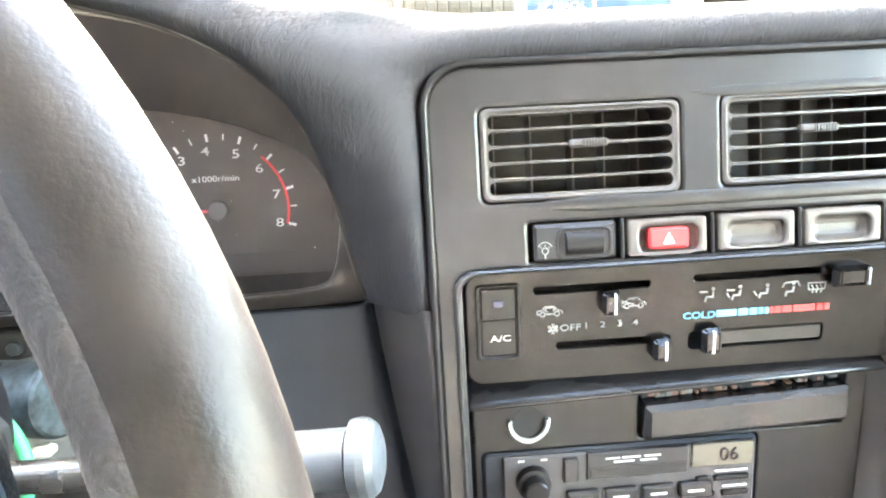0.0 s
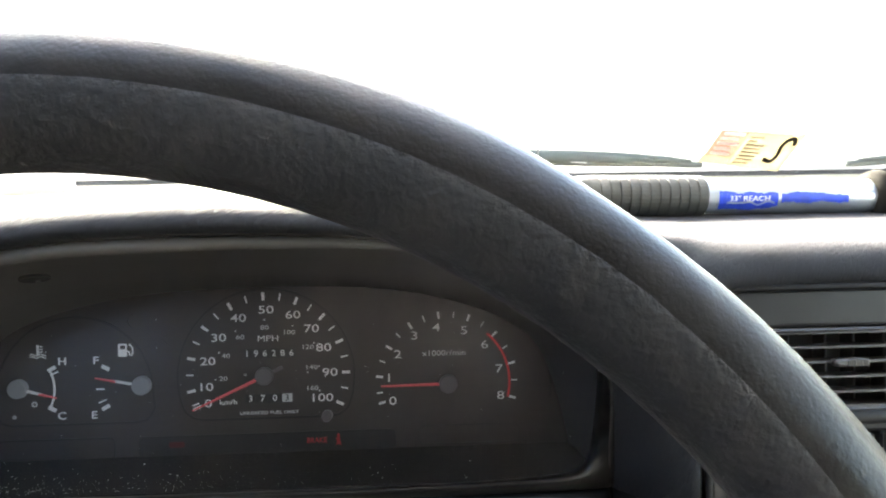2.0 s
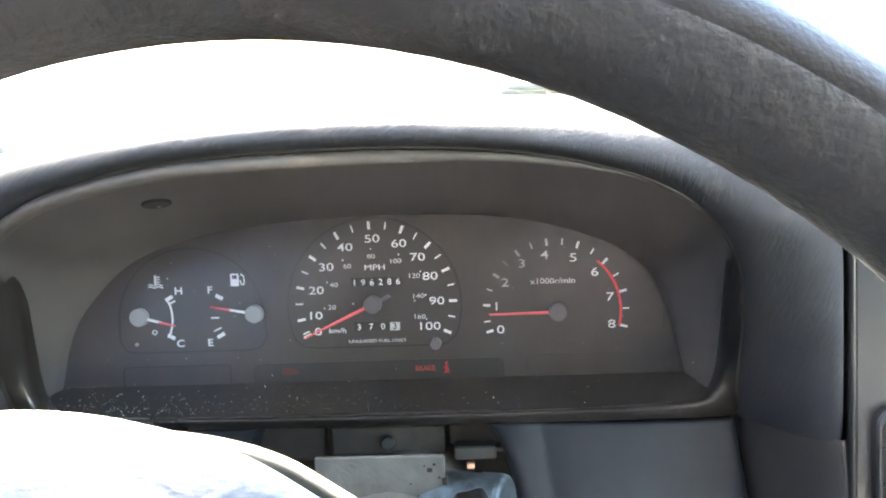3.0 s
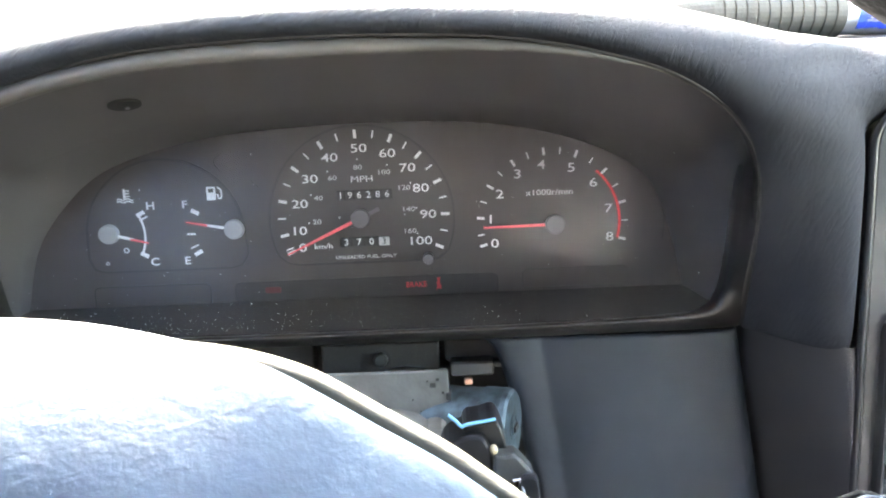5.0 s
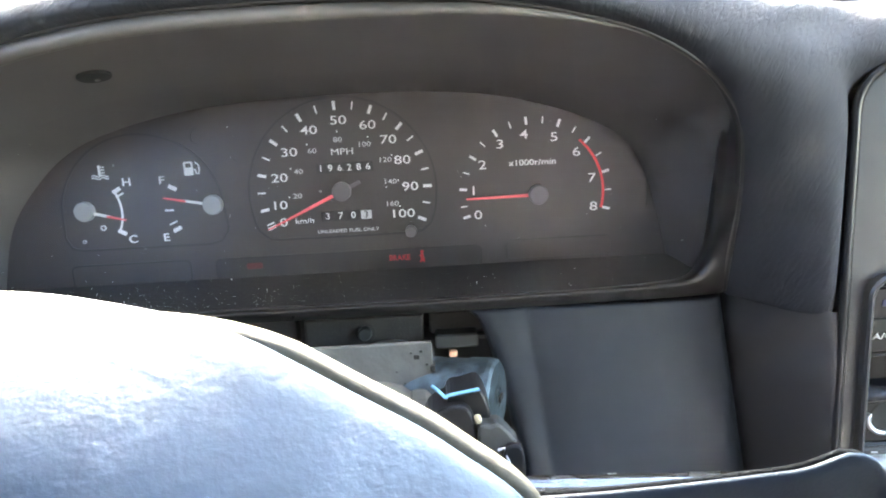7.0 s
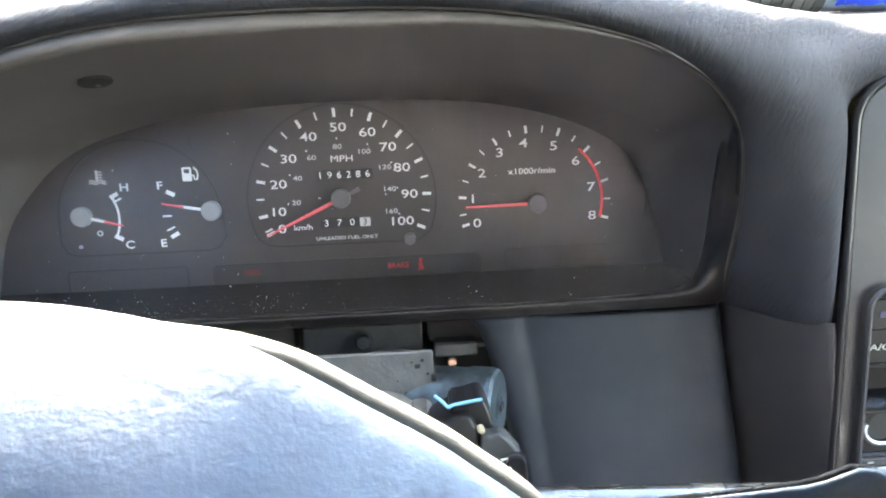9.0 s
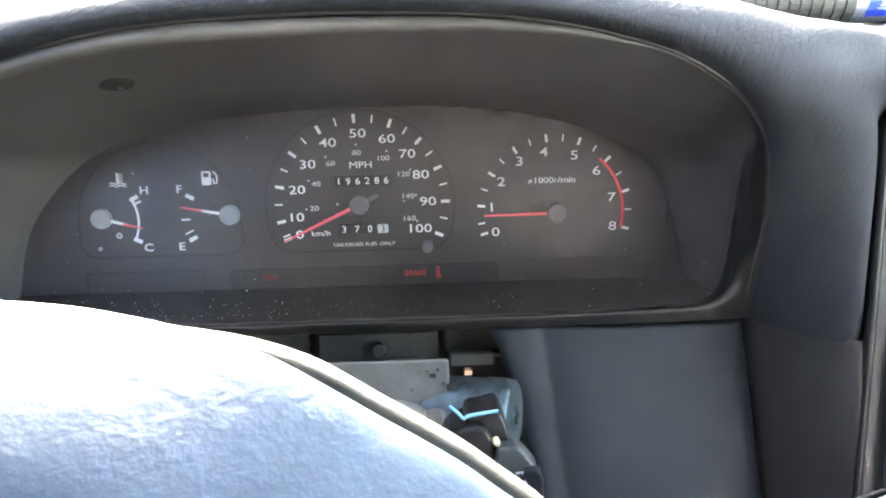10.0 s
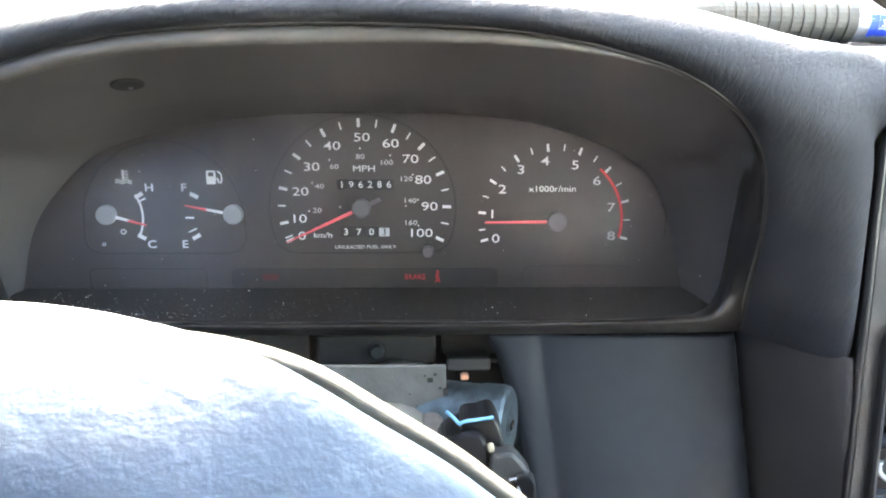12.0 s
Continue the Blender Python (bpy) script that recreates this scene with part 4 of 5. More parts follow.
def air_vent(rect, tab_x):
    """Louvred vent: frame, slats that part round-ended openings, upright vanes behind and a finger tab."""
    x0, y0, x1, y1 = rect
    v = thing("air_vent", VENT @ Vector(((x0 + x1) / 2, y0, -0.1)), "grey louvred dashboard air vent with horizontal slats", "air vent", "dashboard vents")
    bm = new_bm()
    frame_ring(bm, (x0 + 0.006, y0 + 0.006, x1 - 0.006, y1 - 0.006, 0.035), (x0 + 0.03, y0 + 0.026, x1 - 0.03, y1 - 0.026, 0.034), -0.33, 0.006, 0.010)
    part("frame", bm, LIT_BEZEL, v, VENT)
    bm = new_bm()
    box(bm, x0 + 0.02, y0 + 0.02, -0.33, x1 - 0.02, y1 - 0.02, -0.30)
    part("duct", bm, DUCT, v, VENT)
    n, xa, xb = 5, x0 + 0.036, x1 - 0.036
    pitch = (y1 - y0 - 0.056) / n
    hr = pitch / 2 - 0.0065

    def half(k, up):
        """The lower or upper half of opening k's outline, from left to right."""
        yc = y0 + 0.028 + pitch * (k + 0.5)
        sgn = 1 if up else -1
        a = [(xa + hr - hr * math.cos(radians(q)), yc + sgn * hr * math.sin(radians(q))) for q in range(0, 91, 15)]
        return a + [(xa + xb - x, y) for x, y in reversed(a)]
    for k in range(n + 1):
        low = half(k - 1, True) if k else [(x0 + 0.024, y0 + 0.02), (x1 - 0.024, y0 + 0.02)]
        high = half(k, False) if k < n else [(x0 + 0.024, y1 - 0.02), (x1 - 0.024, y1 - 0.02)]
        loop = [(x0 + 0.024, low[0][1])] * (k > 0) + low + [(x1 - 0.024, low[-1][1])] * (k > 0) + [(x1 - 0.024, high[-1][1])] * (k < n) + list(reversed(high)) + [(x0 + 0.024, high[0][1])] * (k < n)
        bm = new_bm()
        cen = sum(p[1] for p in loop) / len(loop)
        front = [bm.verts.new((x, y + (0.0022 if y < cen else -0.0022) * (0 < k < n), -0.006)) for x, y in loop]
        edge_v = [bm.verts.new((x, y, -0.012)) for x, y in loop]
        back = [bm.verts.new((x, y, -0.10)) for x, y in loop]
        bridge(bm, front, edge_v)
        bridge(bm, edge_v, back)
        bm.faces.new(front)
        part("slat", bm, LIT_BEZEL, v, VENT)
    for f in (0.055, 0.26, 0.49, 0.665, 0.855):
        x = x0 + 0.03 + (x1 - x0 - 0.06) * f
        bm = new_bm()
        box(bm, x - 0.006, y0 + 0.03, -0.24, x + 0.006, y1 - 0.03, -0.13, 0.005)
        part("vane", bm, VANE, v, VENT)
    bm = new_bm()
    ty = y0 + 0.028 + pitch * 3
    slab(bm, tab_x - 0.085, ty - 0.019, tab_x + 0.085, ty + 0.017, -0.02, 0.026, 0.016, 0.010)
    for k in range(8):
        box(bm, tab_x - 0.030 + k * 0.013, ty - 0.016, 0.024, tab_x - 0.024 + k * 0.013, ty + 0.015, 0.031)
    part("tab", bm, LIT_BEZEL, v, VENT, "ribbed finger tab")
    return v


air_vent(VENTS[0], 2.86)
air_vent(VENTS[1], 3.87)


def rocker(x0, x1, label, well=None):
    """A switch body with bevelled edges; well: a rounded hollow in its face, as (x0, y0, x1, y1, r)."""
    s = thing("switch", SWITCH @ Vector(((x0 + x1) / 2, -0.37, -0.1)), label, "switch", "dashboard switches")
    bm = new_bm()
    if well:
        holed(bm, (x0 + 0.012, -0.352, x1 - 0.012, -0.190, 0.016), [well], -0.15, 0.016, 0.014, 5)
        part("body", bm, LIT_BEZEL, s, SWITCH)
        bm = new_bm()
        a, b, c, d, r = well
        loops = [ring(bm, rrect(a - 0.006 + i, b - 0.006 + i, c + 0.006 - i, d + 0.006 - i, r, 5), z) for i, z in ((0.0, 0.0), (0.012, -0.022), (0.026, -0.034), (0.045, -0.038))]
        for p, q in zip(loops, loops[1:]):
            bridge(bm, p, q)
        bm.faces.new(loops[-1])
        part("hollow", bm, LIT_BEZEL, s, SWITCH)
    else:
        slab(bm, x0 + 0.012, -0.352, x1 - 0.012, -0.190, -0.15, 0.012, 0.014, 0.014)
        part("body", bm, BEZEL, s, SWITCH)
    return s


dimmer = rocker(2.605, 2.995, "grey instrument dimmer switch with a dark thumb wheel")
bm = new_bm()
frame_ring(bm, (2.712, -0.350, 2.965, -0.205, 0.04), (2.730, -0.336, 2.947, -0.219, 0.03), 0.0, 0.020, 0.006)
part("wheel_frame", bm, BEZEL, dimmer, SWITCH)
bm = new_bm()
turned(bm, (2.755, -0.279, -0.02), (2.925, -0.279, -0.02), ((0, 0.055), (0.03, 0.06), (0.97, 0.06), (1, 0.055)), 40)
part("thumb_wheel", bm, BLACK, dimmer, SWITCH, "matt dark thumb wheel")
bm = new_bm()
ribbon(bm, arc(2.665, -0.30, 0.033, -65, 65, 10), 0.0035, 0.012, 0.0145)
ribbon(bm, arc(2.665, -0.305, 0.014, 0, 360, 10), 0.0035, 0.012, 0.0145)
for a in (-50, 0, 50):
    blade(bm, 2.665, -0.305, a, 0.019, 0.027, 0.0035, 0.012, 0.016)
blade(bm, 2.665, -0.33, 0, -0.010, 0.008, 0.006, 0.012, 0.0145)
part("symbol", bm, DIM, dimmer, SWITCH, "panel light symbol")
hazard = rocker(3.02, 3.40, "hazard light switch with a red button", (3.085, -0.340, 3.350, -0.222, 0.04))
bm = new_bm()
slab(bm, 3.126, -0.327, 3.306, -0.234, -0.037, 0.018, 0.018, 0.010)
button = part("button", bm, HAZARD, hazard, SWITCH, "red hazard button")
bm = new_bm()
ribbon(bm, [(3.193, -0.303), (3.237, -0.303), (3.215, -0.260), (3.193, -0.303)], 0.006, 0.0175, 0.0205)
ribbon(bm, [(3.203, -0.297), (3.227, -0.297), (3.215, -0.274), (3.203, -0.297)], 0.007, 0.0175, 0.0205)
part("symbol", bm, WHITE, button, SWITCH, "white warning triangle")
for x0, x1 in ((3.425, 3.80), (3.82, 4.195)):
    rocker(x0, x1, "plain grey blank switch cover with a thumb hollow", (x0 + 0.055, -0.334, x1 - 0.055, -0.228, 0.034))
for x in (3.008, 3.413, 3.81):
    bm = new_bm()
    box(bm, x - 0.008, -0.360, -0.1, x + 0.008, -0.180, 0.020, 0.007)
    part("divider", bm, BLACK, stack, SWITCH)

# climate control panel, set into its opening
PANEL = STACK @ Matrix.Translation((-0.002, 0, 0.098))
climate = thing("climate_control", STACK @ Vector((3.35, -0.93, -0.1)), "black sliding-lever heater control panel with white symbols", "heater control")
bm = new_bm()
slots = [(2.616, -0.503, 3.142, -0.475, 0.012), (3.344, -0.492, 3.97, -0.464, 0.012), (2.716, -0.772, 3.24, -0.742, 0.012), (3.33, -0.815, 3.965, -0.735, 0.02)]
holed(bm, (2.31, -0.92, 4.45, -0.395, 0.07), slots, -0.2, -0.09, 0.006, 4)
part("panel", bm, PANEL_BLACK, climate, PANEL, "glossy black panel")
bm = new_bm()
box(bm, 2.4, -0.9, -0.24, 4.4, -0.42, -0.21)
part("backing", bm, CAVITY, climate, PANEL)
bm = new_bm()
slab(bm, 3.45, -0.808, 3.96, -0.742, -0.2, -0.1, 0.01, 0.004)
part("slider_cover", bm, BEZEL, climate, PANEL, "grey slot cover")
bm = new_bm()
frame_ring(bm, (2.352, -0.80, 2.555, -0.445, 0.02), (2.372, -0.785, 2.535, -0.46, 0.012), -0.095, -0.078, 0.006, 3)
part("button_frame", bm, BLACK, climate, PANEL)
bm = new_bm()
slab(bm, 2.376, -0.608, 2.531, -0.464, -0.1, -0.08, 0.012, 0.006)
part("button", bm, BLACK, climate, PANEL, "black push button")
bm = new_bm()
slab(bm, 2.43, -0.55, 2.475, -0.52, -0.08, -0.076, 0.006, 0.002)
part("button_lamp", bm, LAMP_OFF, climate, PANEL, "small unlit blue lamp")
bm = new_bm()
slab(bm, 2.376, -0.78, 2.531, -0.612, -0.1, -0.086, 0.012, 0.006)
part("button_plate", bm, BLACK, climate, PANEL)
ZL = -0.086
part("lettering", lettering("A/C", 2.462, -0.70, ZL + 0.003, 0.030, 1.35, 0.0), INK, climate, PANEL)
part("lettering", lettering("OFF", 2.778, -0.671, ZL, 0.030, 1.3, 0.0), DIM, climate, PANEL)
for n, x in (("1", 2.851), ("2", 2.927), ("3", 3.005), ("4", 3.078)):
    part("lettering", lettering(n, x, -0.667, ZL, 0.028, 1.3, 0.0), DIM, climate, PANEL)
part("lettering", lettering("COLD", 3.372, -0.655, ZL, 0.030, 1.3, 0.0003), BLUE, climate, PANEL)
x = 3.452
for w, gap, mt in ((0.095, 0.008, BLUE), (0.045, 0.008, BLUE), (0.035, 0.006, BLUE), (0.025, 0.005, BLUE), (0.018, 0.005, BLUE), (0.018, 0.005, RED), (0.03, 0.006, RED), (0.045, 0.008, RED), (0.10, 0.008, RED), (0.03, 0.006, RED), (0.025, 0.006, RED)):
    bm = new_bm()
    slab(bm, x, -0.667, x + w, -0.637, -0.092, -0.0855, 0.002, 0.001, 2)
    part("scale_bar", bm, mt, climate, PANEL)
    x += w + gap


def car_symbol(cx, cy, arrow):
    bm = new_bm()
    ribbon(bm, [(cx - 0.055, cy - 0.012), (cx - 0.055, cy + 0.003), (cx - 0.035, cy + 0.006), (cx - 0.02, cy + 0.024), (cx + 0.02, cy + 0.024), (cx + 0.038, cy + 0.006), (cx + 0.058, cy), (cx + 0.058, cy - 0.012)], 0.0045, ZL - 0.004, ZL)
    ribbon(bm, [(cx - 0.055, cy - 0.012), (cx - 0.042, cy - 0.012)], 0.006, ZL - 0.004, ZL)
    ribbon(bm, [(cx - 0.018, cy - 0.012), (cx + 0.02, cy - 0.012)], 0.006, ZL - 0.004, ZL)
    for wx in (-0.03, 0.034):
        ribbon(bm, arc(cx + wx, cy - 0.012, 0.011, -90, 270, 10), 0.005, ZL - 0.004, ZL)
    ribbon(bm, arrow, 0.006, ZL - 0.004, ZL)
    return bm


part("symbol", car_symbol(2.684, -0.588, [(2.70, -0.585), (2.712, -0.577), (2.702, -0.570), (2.67, -0.570), (2.662, -0.58), (2.675, -0.588)]), DIM, climate, PANEL, "recirculation symbol")
part("symbol", car_symbol(3.066, -0.575, [(2.985, -0.545), (3.02, -0.565), (3.07, -0.58)]), DIM, climate, PANEL, "fresh air symbol")
bm = new_bm()
for a in range(0, 360, 60):
    blade(bm, 2.70, -0.672, a, 0.006, 0.024, 0.008, ZL - 0.004, ZL, 0.014)
part("symbol", bm, DIM, climate, PANEL, "fan symbol")
for cx, mode in ((3.421, 0), (3.546, 1), (3.673, 2), (3.795, 3), (3.917, 4)):
    bm = new_bm()
    cy = -0.558
    if mode < 4:
        turned(bm, (cx + 0.012, cy + 0.026, ZL - 0.004), (cx + 0.012, cy + 0.026, ZL), ((0, 0.008), (1, 0.008)), 10)
        ribbon(bm, [(cx + 0.014, cy + 0.012), (cx + 0.010, cy - 0.012), (cx - 0.018, cy - 0.012), (cx - 0.024, cy - 0.034)], 0.010, ZL - 0.004, ZL)
        if mode in (0, 1):
            ribbon(bm, [(cx - 0.05, cy + 0.014), (cx - 0.012, cy + 0.012)], 0.007, ZL - 0.004, ZL)
        if mode in (1, 2):
            ribbon(bm, [(cx - 0.05, cy - 0.0), (cx - 0.034, cy - 0.022)], 0.007, ZL - 0.004, ZL)
        if mode == 3:
            ribbon(bm, [(cx - 0.04, cy + 0.01), (cx - 0.03, cy + 0.03), (cx + 0.03, cy + 0.034), (cx + 0.042, cy + 0.012)], 0.006, ZL - 0.004, ZL)
    else:
        ribbon(bm, [(cx - 0.036, cy - 0.01), (cx - 0.042, cy + 0.022), (cx + 0.042, cy + 0.022), (cx + 0.036, cy - 0.01), (cx - 0.036, cy - 0.01)], 0.006, ZL - 0.004, ZL)
        for k in (-1, 0, 1):
            ribbon(bm, [(cx + 0.02 * k, cy - 0.026), (cx + 0.02 * k + 0.005, cy - 0.005), (cx + 0.02 * k - 0.004, cy + 0.012)], 0.005, ZL - 0.004, ZL)
    part("symbol", bm, DIM, climate, PANEL, "air direction symbol")
for x, y, h, w, line in ((2.953, -0.553, 0.115, 0.044, 0.012), (3.189, -0.793, 0.108, 0.045, 0.010), (3.416, -0.765, 0.125, 0.048, 0.0), (4.045, -0.50, 0.10, 0.090, 0.070)):
    bm = new_bm()
    slab(bm, x - w, y - h / 2, x + w, y + h / 2, -0.15, 0.075, 0.026, 0.024)
    for q in (-0.6, 0.6):
        box(bm, x + q * w - 0.004, y - h / 2 + 0.014, 0.07, x + q * w + 0.004, y + h / 2 - 0.014, 0.080, 0.002)
    knob = part("lever", bm, GLOSS, climate, STACK, "black ribbed lever knob with a white line")
    bm = new_bm()
    box(bm, x + line - 0.005, y - h / 2 + 0.010, 0.05, x + line + 0.005, y + h / 2 - 0.010, 0.0815, 0.003)
    part("pointer", bm, WHITE, knob, STACK)
bm = new_bm()
box(bm, 3.93, -0.50, -0.14, 4.08, -0.46, 0.02, 0.01)
part("lever_arm", bm, BLACK, climate, STACK)

# lower trim: ledge, ash tray, lighter ring, radio; ledge and tray run a little out of level
def lean(x):
    return -0.034 + 0.062 * (x - 2.3) / 1.95


def leaned(bm):
    for v in bm.verts:
        v.co.y += lean(v.co.x)
    return bm


lower = thing("lower_console", STACK @ Vector((3.3, -2.0, -0.1)), "dark lower console panel with a raised ledge", "console panel")
bm = new_bm()
holed(bm, (2.325, -2.045, 4.245, -0.96, 0.045), [(3.12, -1.285, 4.14, -1.00, 0.02), (2.36, -2.0, 3.72, -1.305, 0.03)], -0.3, -0.05, 0.01, 4)
part("panel", bm, BLACK, lower, STACK, "dark grained panel")
bm = new_bm()
nose = [(-0.905, -0.10), (-0.925, -0.055), (-0.965, 0.012), (-0.982, 0.034), (-0.994, 0.041), (-1.004, 0.036), (-1.011, 0.020), (-1.012, -0.06)]
cage(bm, [[(x, y + lean(x), z - d) for y, z in nose] for x, d in ((2.29, 0.06), (2.30, 0.012), (2.325, 0.0), (4.25, 0.0), (4.272, 0.012), (4.28, 0.06))])
part("ledge", bm, LEDGE, lower, STACK, "polished edge ledge", smooth=True)
bm = new_bm()
swept(bm, [Vector((x, y, -0.04)) for x, y in arc(2.587, -1.155, 0.092, 80, 280, 22)], 0.013, 10)
part("lighter_ring", bm, ALU, lower, STACK, "bright half ring of the lighter socket", smooth=True)
bm = new_bm()
turned(bm, (2.587, -1.155, -0.06), (2.587, -1.155, -0.047), ((0, 0.08), (1, 0.075)), 28)
part("lighter_socket", bm, CAVITY, lower, STACK)
ash = thing("ash_tray", STACK @ Vector((3.6, -1.26, -0.1)), "slightly open ash tray with a worn bright edge", "ash tray")
bm = new_bm()
slab(bm, 3.13, -1.262, 4.13, -1.082, -0.2, 0.03, 0.02, 0.028)
part("drawer", leaned(bm), LEDGE, ash, STACK)
bm = new_bm()
box(bm, 3.13, -1.046, -0.2, 4.12, -1.038, -0.045, 0.003)
part("tray_edge", leaned(bm), CHROME, ash, STACK, "worn bright metal tray edge")
rng = random.Random(4)
for k in range(46):
    xx = 3.135 + 0.955 * rng.random()
    w, h = 0.012 + 0.05 * rng.random() ** 2, 0.010 + 0.016 * rng.random()
    yb = -1.078 + 0.012 * rng.random()
    bm = new_bm()
    box(bm, xx, yb, -0.10, min(xx + w, 4.115), yb + h, -0.062 + 0.012 * rng.random(), 0.003)
    part("debris", leaned(bm), rng.choice((GROOVE, RUST, CAVITY, STEEL, CAVITY, RUST)), ash, STACK)

radio = thing("car_radio", STACK @ Vector((3.0, -2.0, -0.1)), "dark cassette car radio with a pale display", "car radio")
bm = new_bm()
slab(bm, 2.365, -1.995, 3.715, -1.31, -0.3, -0.045, 0.03, 0.012)
part("surround", bm, TRIM, radio, STACK)
bm = new_bm()
slab(bm, 2.455, -1.95, 3.70, -1.325, -0.1, -0.025, 0.02, 0.01)
part("face", bm, RADIO, radio, STACK)
bm = new_bm()
turned(bm, (2.60, -1.455, -0.03), (2.60, -1.455, 0.09), ((0, 0.085), (0.4, 0.08), (0.45, 0.062), (0.95, 0.058), (1, 0.05)), 36)
part("volume_knob", bm, BLACK, radio, STACK, "round black knob")
bm = new_bm()
slab(bm, 2.86, -1.47, 3.36, -1.325, -0.03, -0.012, 0.01, 0.006)
part("cassette_frame", bm, BEZEL, radio, STACK)
bm = new_bm()
slab(bm, 2.875, -1.455, 3.345, -1.40, -0.02, -0.008, 0.008, 0.003)
part("cassette_slot", bm, CAVITY, radio, STACK)
for k, (x0, x1) in enumerate(((2.95, 3.02), (3.03, 3.12), (3.14, 3.22))):
    bm = new_bm()
    box(bm, x0, -1.362, -0.012, x1, -1.354, -0.009)
    part("unreadable_print", bm, INK, radio, STACK)
bm = new_bm()
slab(bm, 3.375, -1.45, 3.685, -1.325, -0.03, -0.015, 0.012, 0.006)
disp = part("display", bm, DISPLAY, radio, STACK, "pale switched display")
part("figures", lettering("06", 3.56, -1.387, -0.012, 0.07, 1.0, 0.0), BLACK, disp, STACK)
bm = new_bm()
slab(bm, 2.745, -1.47, 2.82, -1.345, -0.03, 0.0, 0.012, 0.008)
part("button", bm, BEZEL, radio, STACK)
for r, y in ((0, -1.56), (1, -1.68), (2, -1.80)):
    for k in range(5):
        bm = new_bm()
        x0 = 2.76 + 0.185 * k
        if r == 0 and k == 4:
            continue
        slab(bm, x0, y - 0.04, x0 + 0.165, y + 0.04, -0.03, 0.005, 0.012, 0.01)
        b = part("button", bm, BEZEL, radio, STACK)
        bm = new_bm()
        box(bm, x0 + 0.04, y - 0.006, 0.004, x0 + 0.12, y + 0.006, 0.0065)
        part("unreadable_print", bm, INK, b, STACK)
for x0, x1, y in ((3.40, 3.47, -1.515), (3.49, 3.67, -1.515), (3.40, 3.50, -1.60), (3.53, 3.67, -1.60)):
    bm = new_bm()
    slab(bm, x0, y - 0.016, x1, y + 0.016, -0.03, -0.008, 0.012, 0.006)
    part("small_button", bm, BLACK, radio, STACK)
for x0, x1, y in ((3.50, 3.66, -1.48), (3.42, 3.48, -1.565), (3.54, 3.66, -1.565), (2.53, 2.56, -1.345), (2.64, 2.67, -1.345), (2.99, 3.09, -1.378), (3.12, 3.20, -1.378)):
    bm = new_bm()
    box(bm, x0, y - 0.004, -0.026, x1, y + 0.004, -0.0085 if y < -1.37 and x0 > 2.9 and x0 < 3.3 else -0.022)
    part("unreadable_print", bm, INK, radio, STACK)
# gear tunnel cover below, closing the stack
bm = new_bm()
box(bm, 2.2, -1.3, -5.5, 4.5, 0.2, -2.35, 0.1)
part("tunnel_cover", bm, BLACK, dashboard, label="dark lower centre console")

# ---- steering wheel ----
wheel = thing("steering_wheel", WC, "worn dark vinyl steering wheel with a padded horn cover", "steering wheel")
RW, RT = 1.698, 0.125


def rim_part(a0, a1, grow, n=120, m=24, closed=False):
    bm = new_bm()
    rows = []
    for k in range(n):
        t = 2 * math.pi * k / n
        row = []
        for j in range(m if closed else m + 1):
            first = a0 if closed else a0 - 15 * min(1.0, max(0.0, (math.degrees(math.asin(math.sin(t))) - 27) / 25))
            a = radians(first + (a1 - first) * j / m)
            r = RT + grow
            if not closed and (j == 0 or j == m):
                r = RT - 0.003
            full = 0.013 * min(1.0, max(0.0, (math.sin(t) - 0.82) / 0.14)) * max(0.0, math.cos(a))          # rim a little fuller at its top
            ring = RW + r * math.cos(a) + full
            row.append(bm.verts.new((ring * math.cos(t), ring * math.sin(t), r * math.sin(a))))
        rows.append(row)
    for a, b in zip(rows, rows[1:] + rows[:1]):
        bridge(bm, a, b, closed)
    return bm


part("rim", rim_part(0, 360, 0.0, closed=True), LEATHER, wheel, WHEEL, "smooth worn dark rim", smooth=True)
part("inner_grip", rim_part(98, 262, 0.0015), GRIP, wheel, WHEEL, "rough textured inner grip", smooth=True)
# horn pad: rounded outline with a soft shoulder
pad_ctrl = [(-0.57, 0.915), (-0.25, 0.885), (-0.02, 0.825), (0.18, 0.715), (0.36, 0.60), (0.52, 0.44), (0.60, 0.1), (0.48, -0.45), (0.05, -0.78), (-0.55, -0.82), (-1.0, -0.45), (-1.15, 0.15), (-1.08, 0.62), (-0.88, 0.86)]
outline = curve_points([(x, y, 0) for x, y in pad_ctrl], 8, True)
cxy = Vector((-0.27, 0.03, 0))


def taper(p):
    """How far the cover hides its back: 0 at the driver's right, 1 along the far edge."""
    return min(1.0, max(0.0, (0.06 - p.x) / 0.4))


bm = new_bm()
rows = []
for d, h in ((0.060, -0.345), (0.042, -0.333), (0.034, -0.320), (0.034, -0.302), (0.046, -0.283), (0.072, -0.254), (0.110, -0.216), (0.160, -0.168), (0.22, -0.115), (0.285, -0.068), (0.36, -0.035), (0.5, -0.012), (0.75, 0.0)):
    rows.append([bm.verts.new(Vector((0, 0, h)) + p + (cxy - p).normalized() * min(d - 0.02 * taper(p), (cxy - p).length * 0.97)) for p in outline])
for a, b in zip(rows, rows[1:]):
    bridge(bm, a, b)
bm.faces.new(rows[-1])
part("horn_pad", bm, HUBPAD, wheel, WHEEL, "padded grained horn cover, sunlit on top", smooth=True)
bm = new_bm()
rows = []
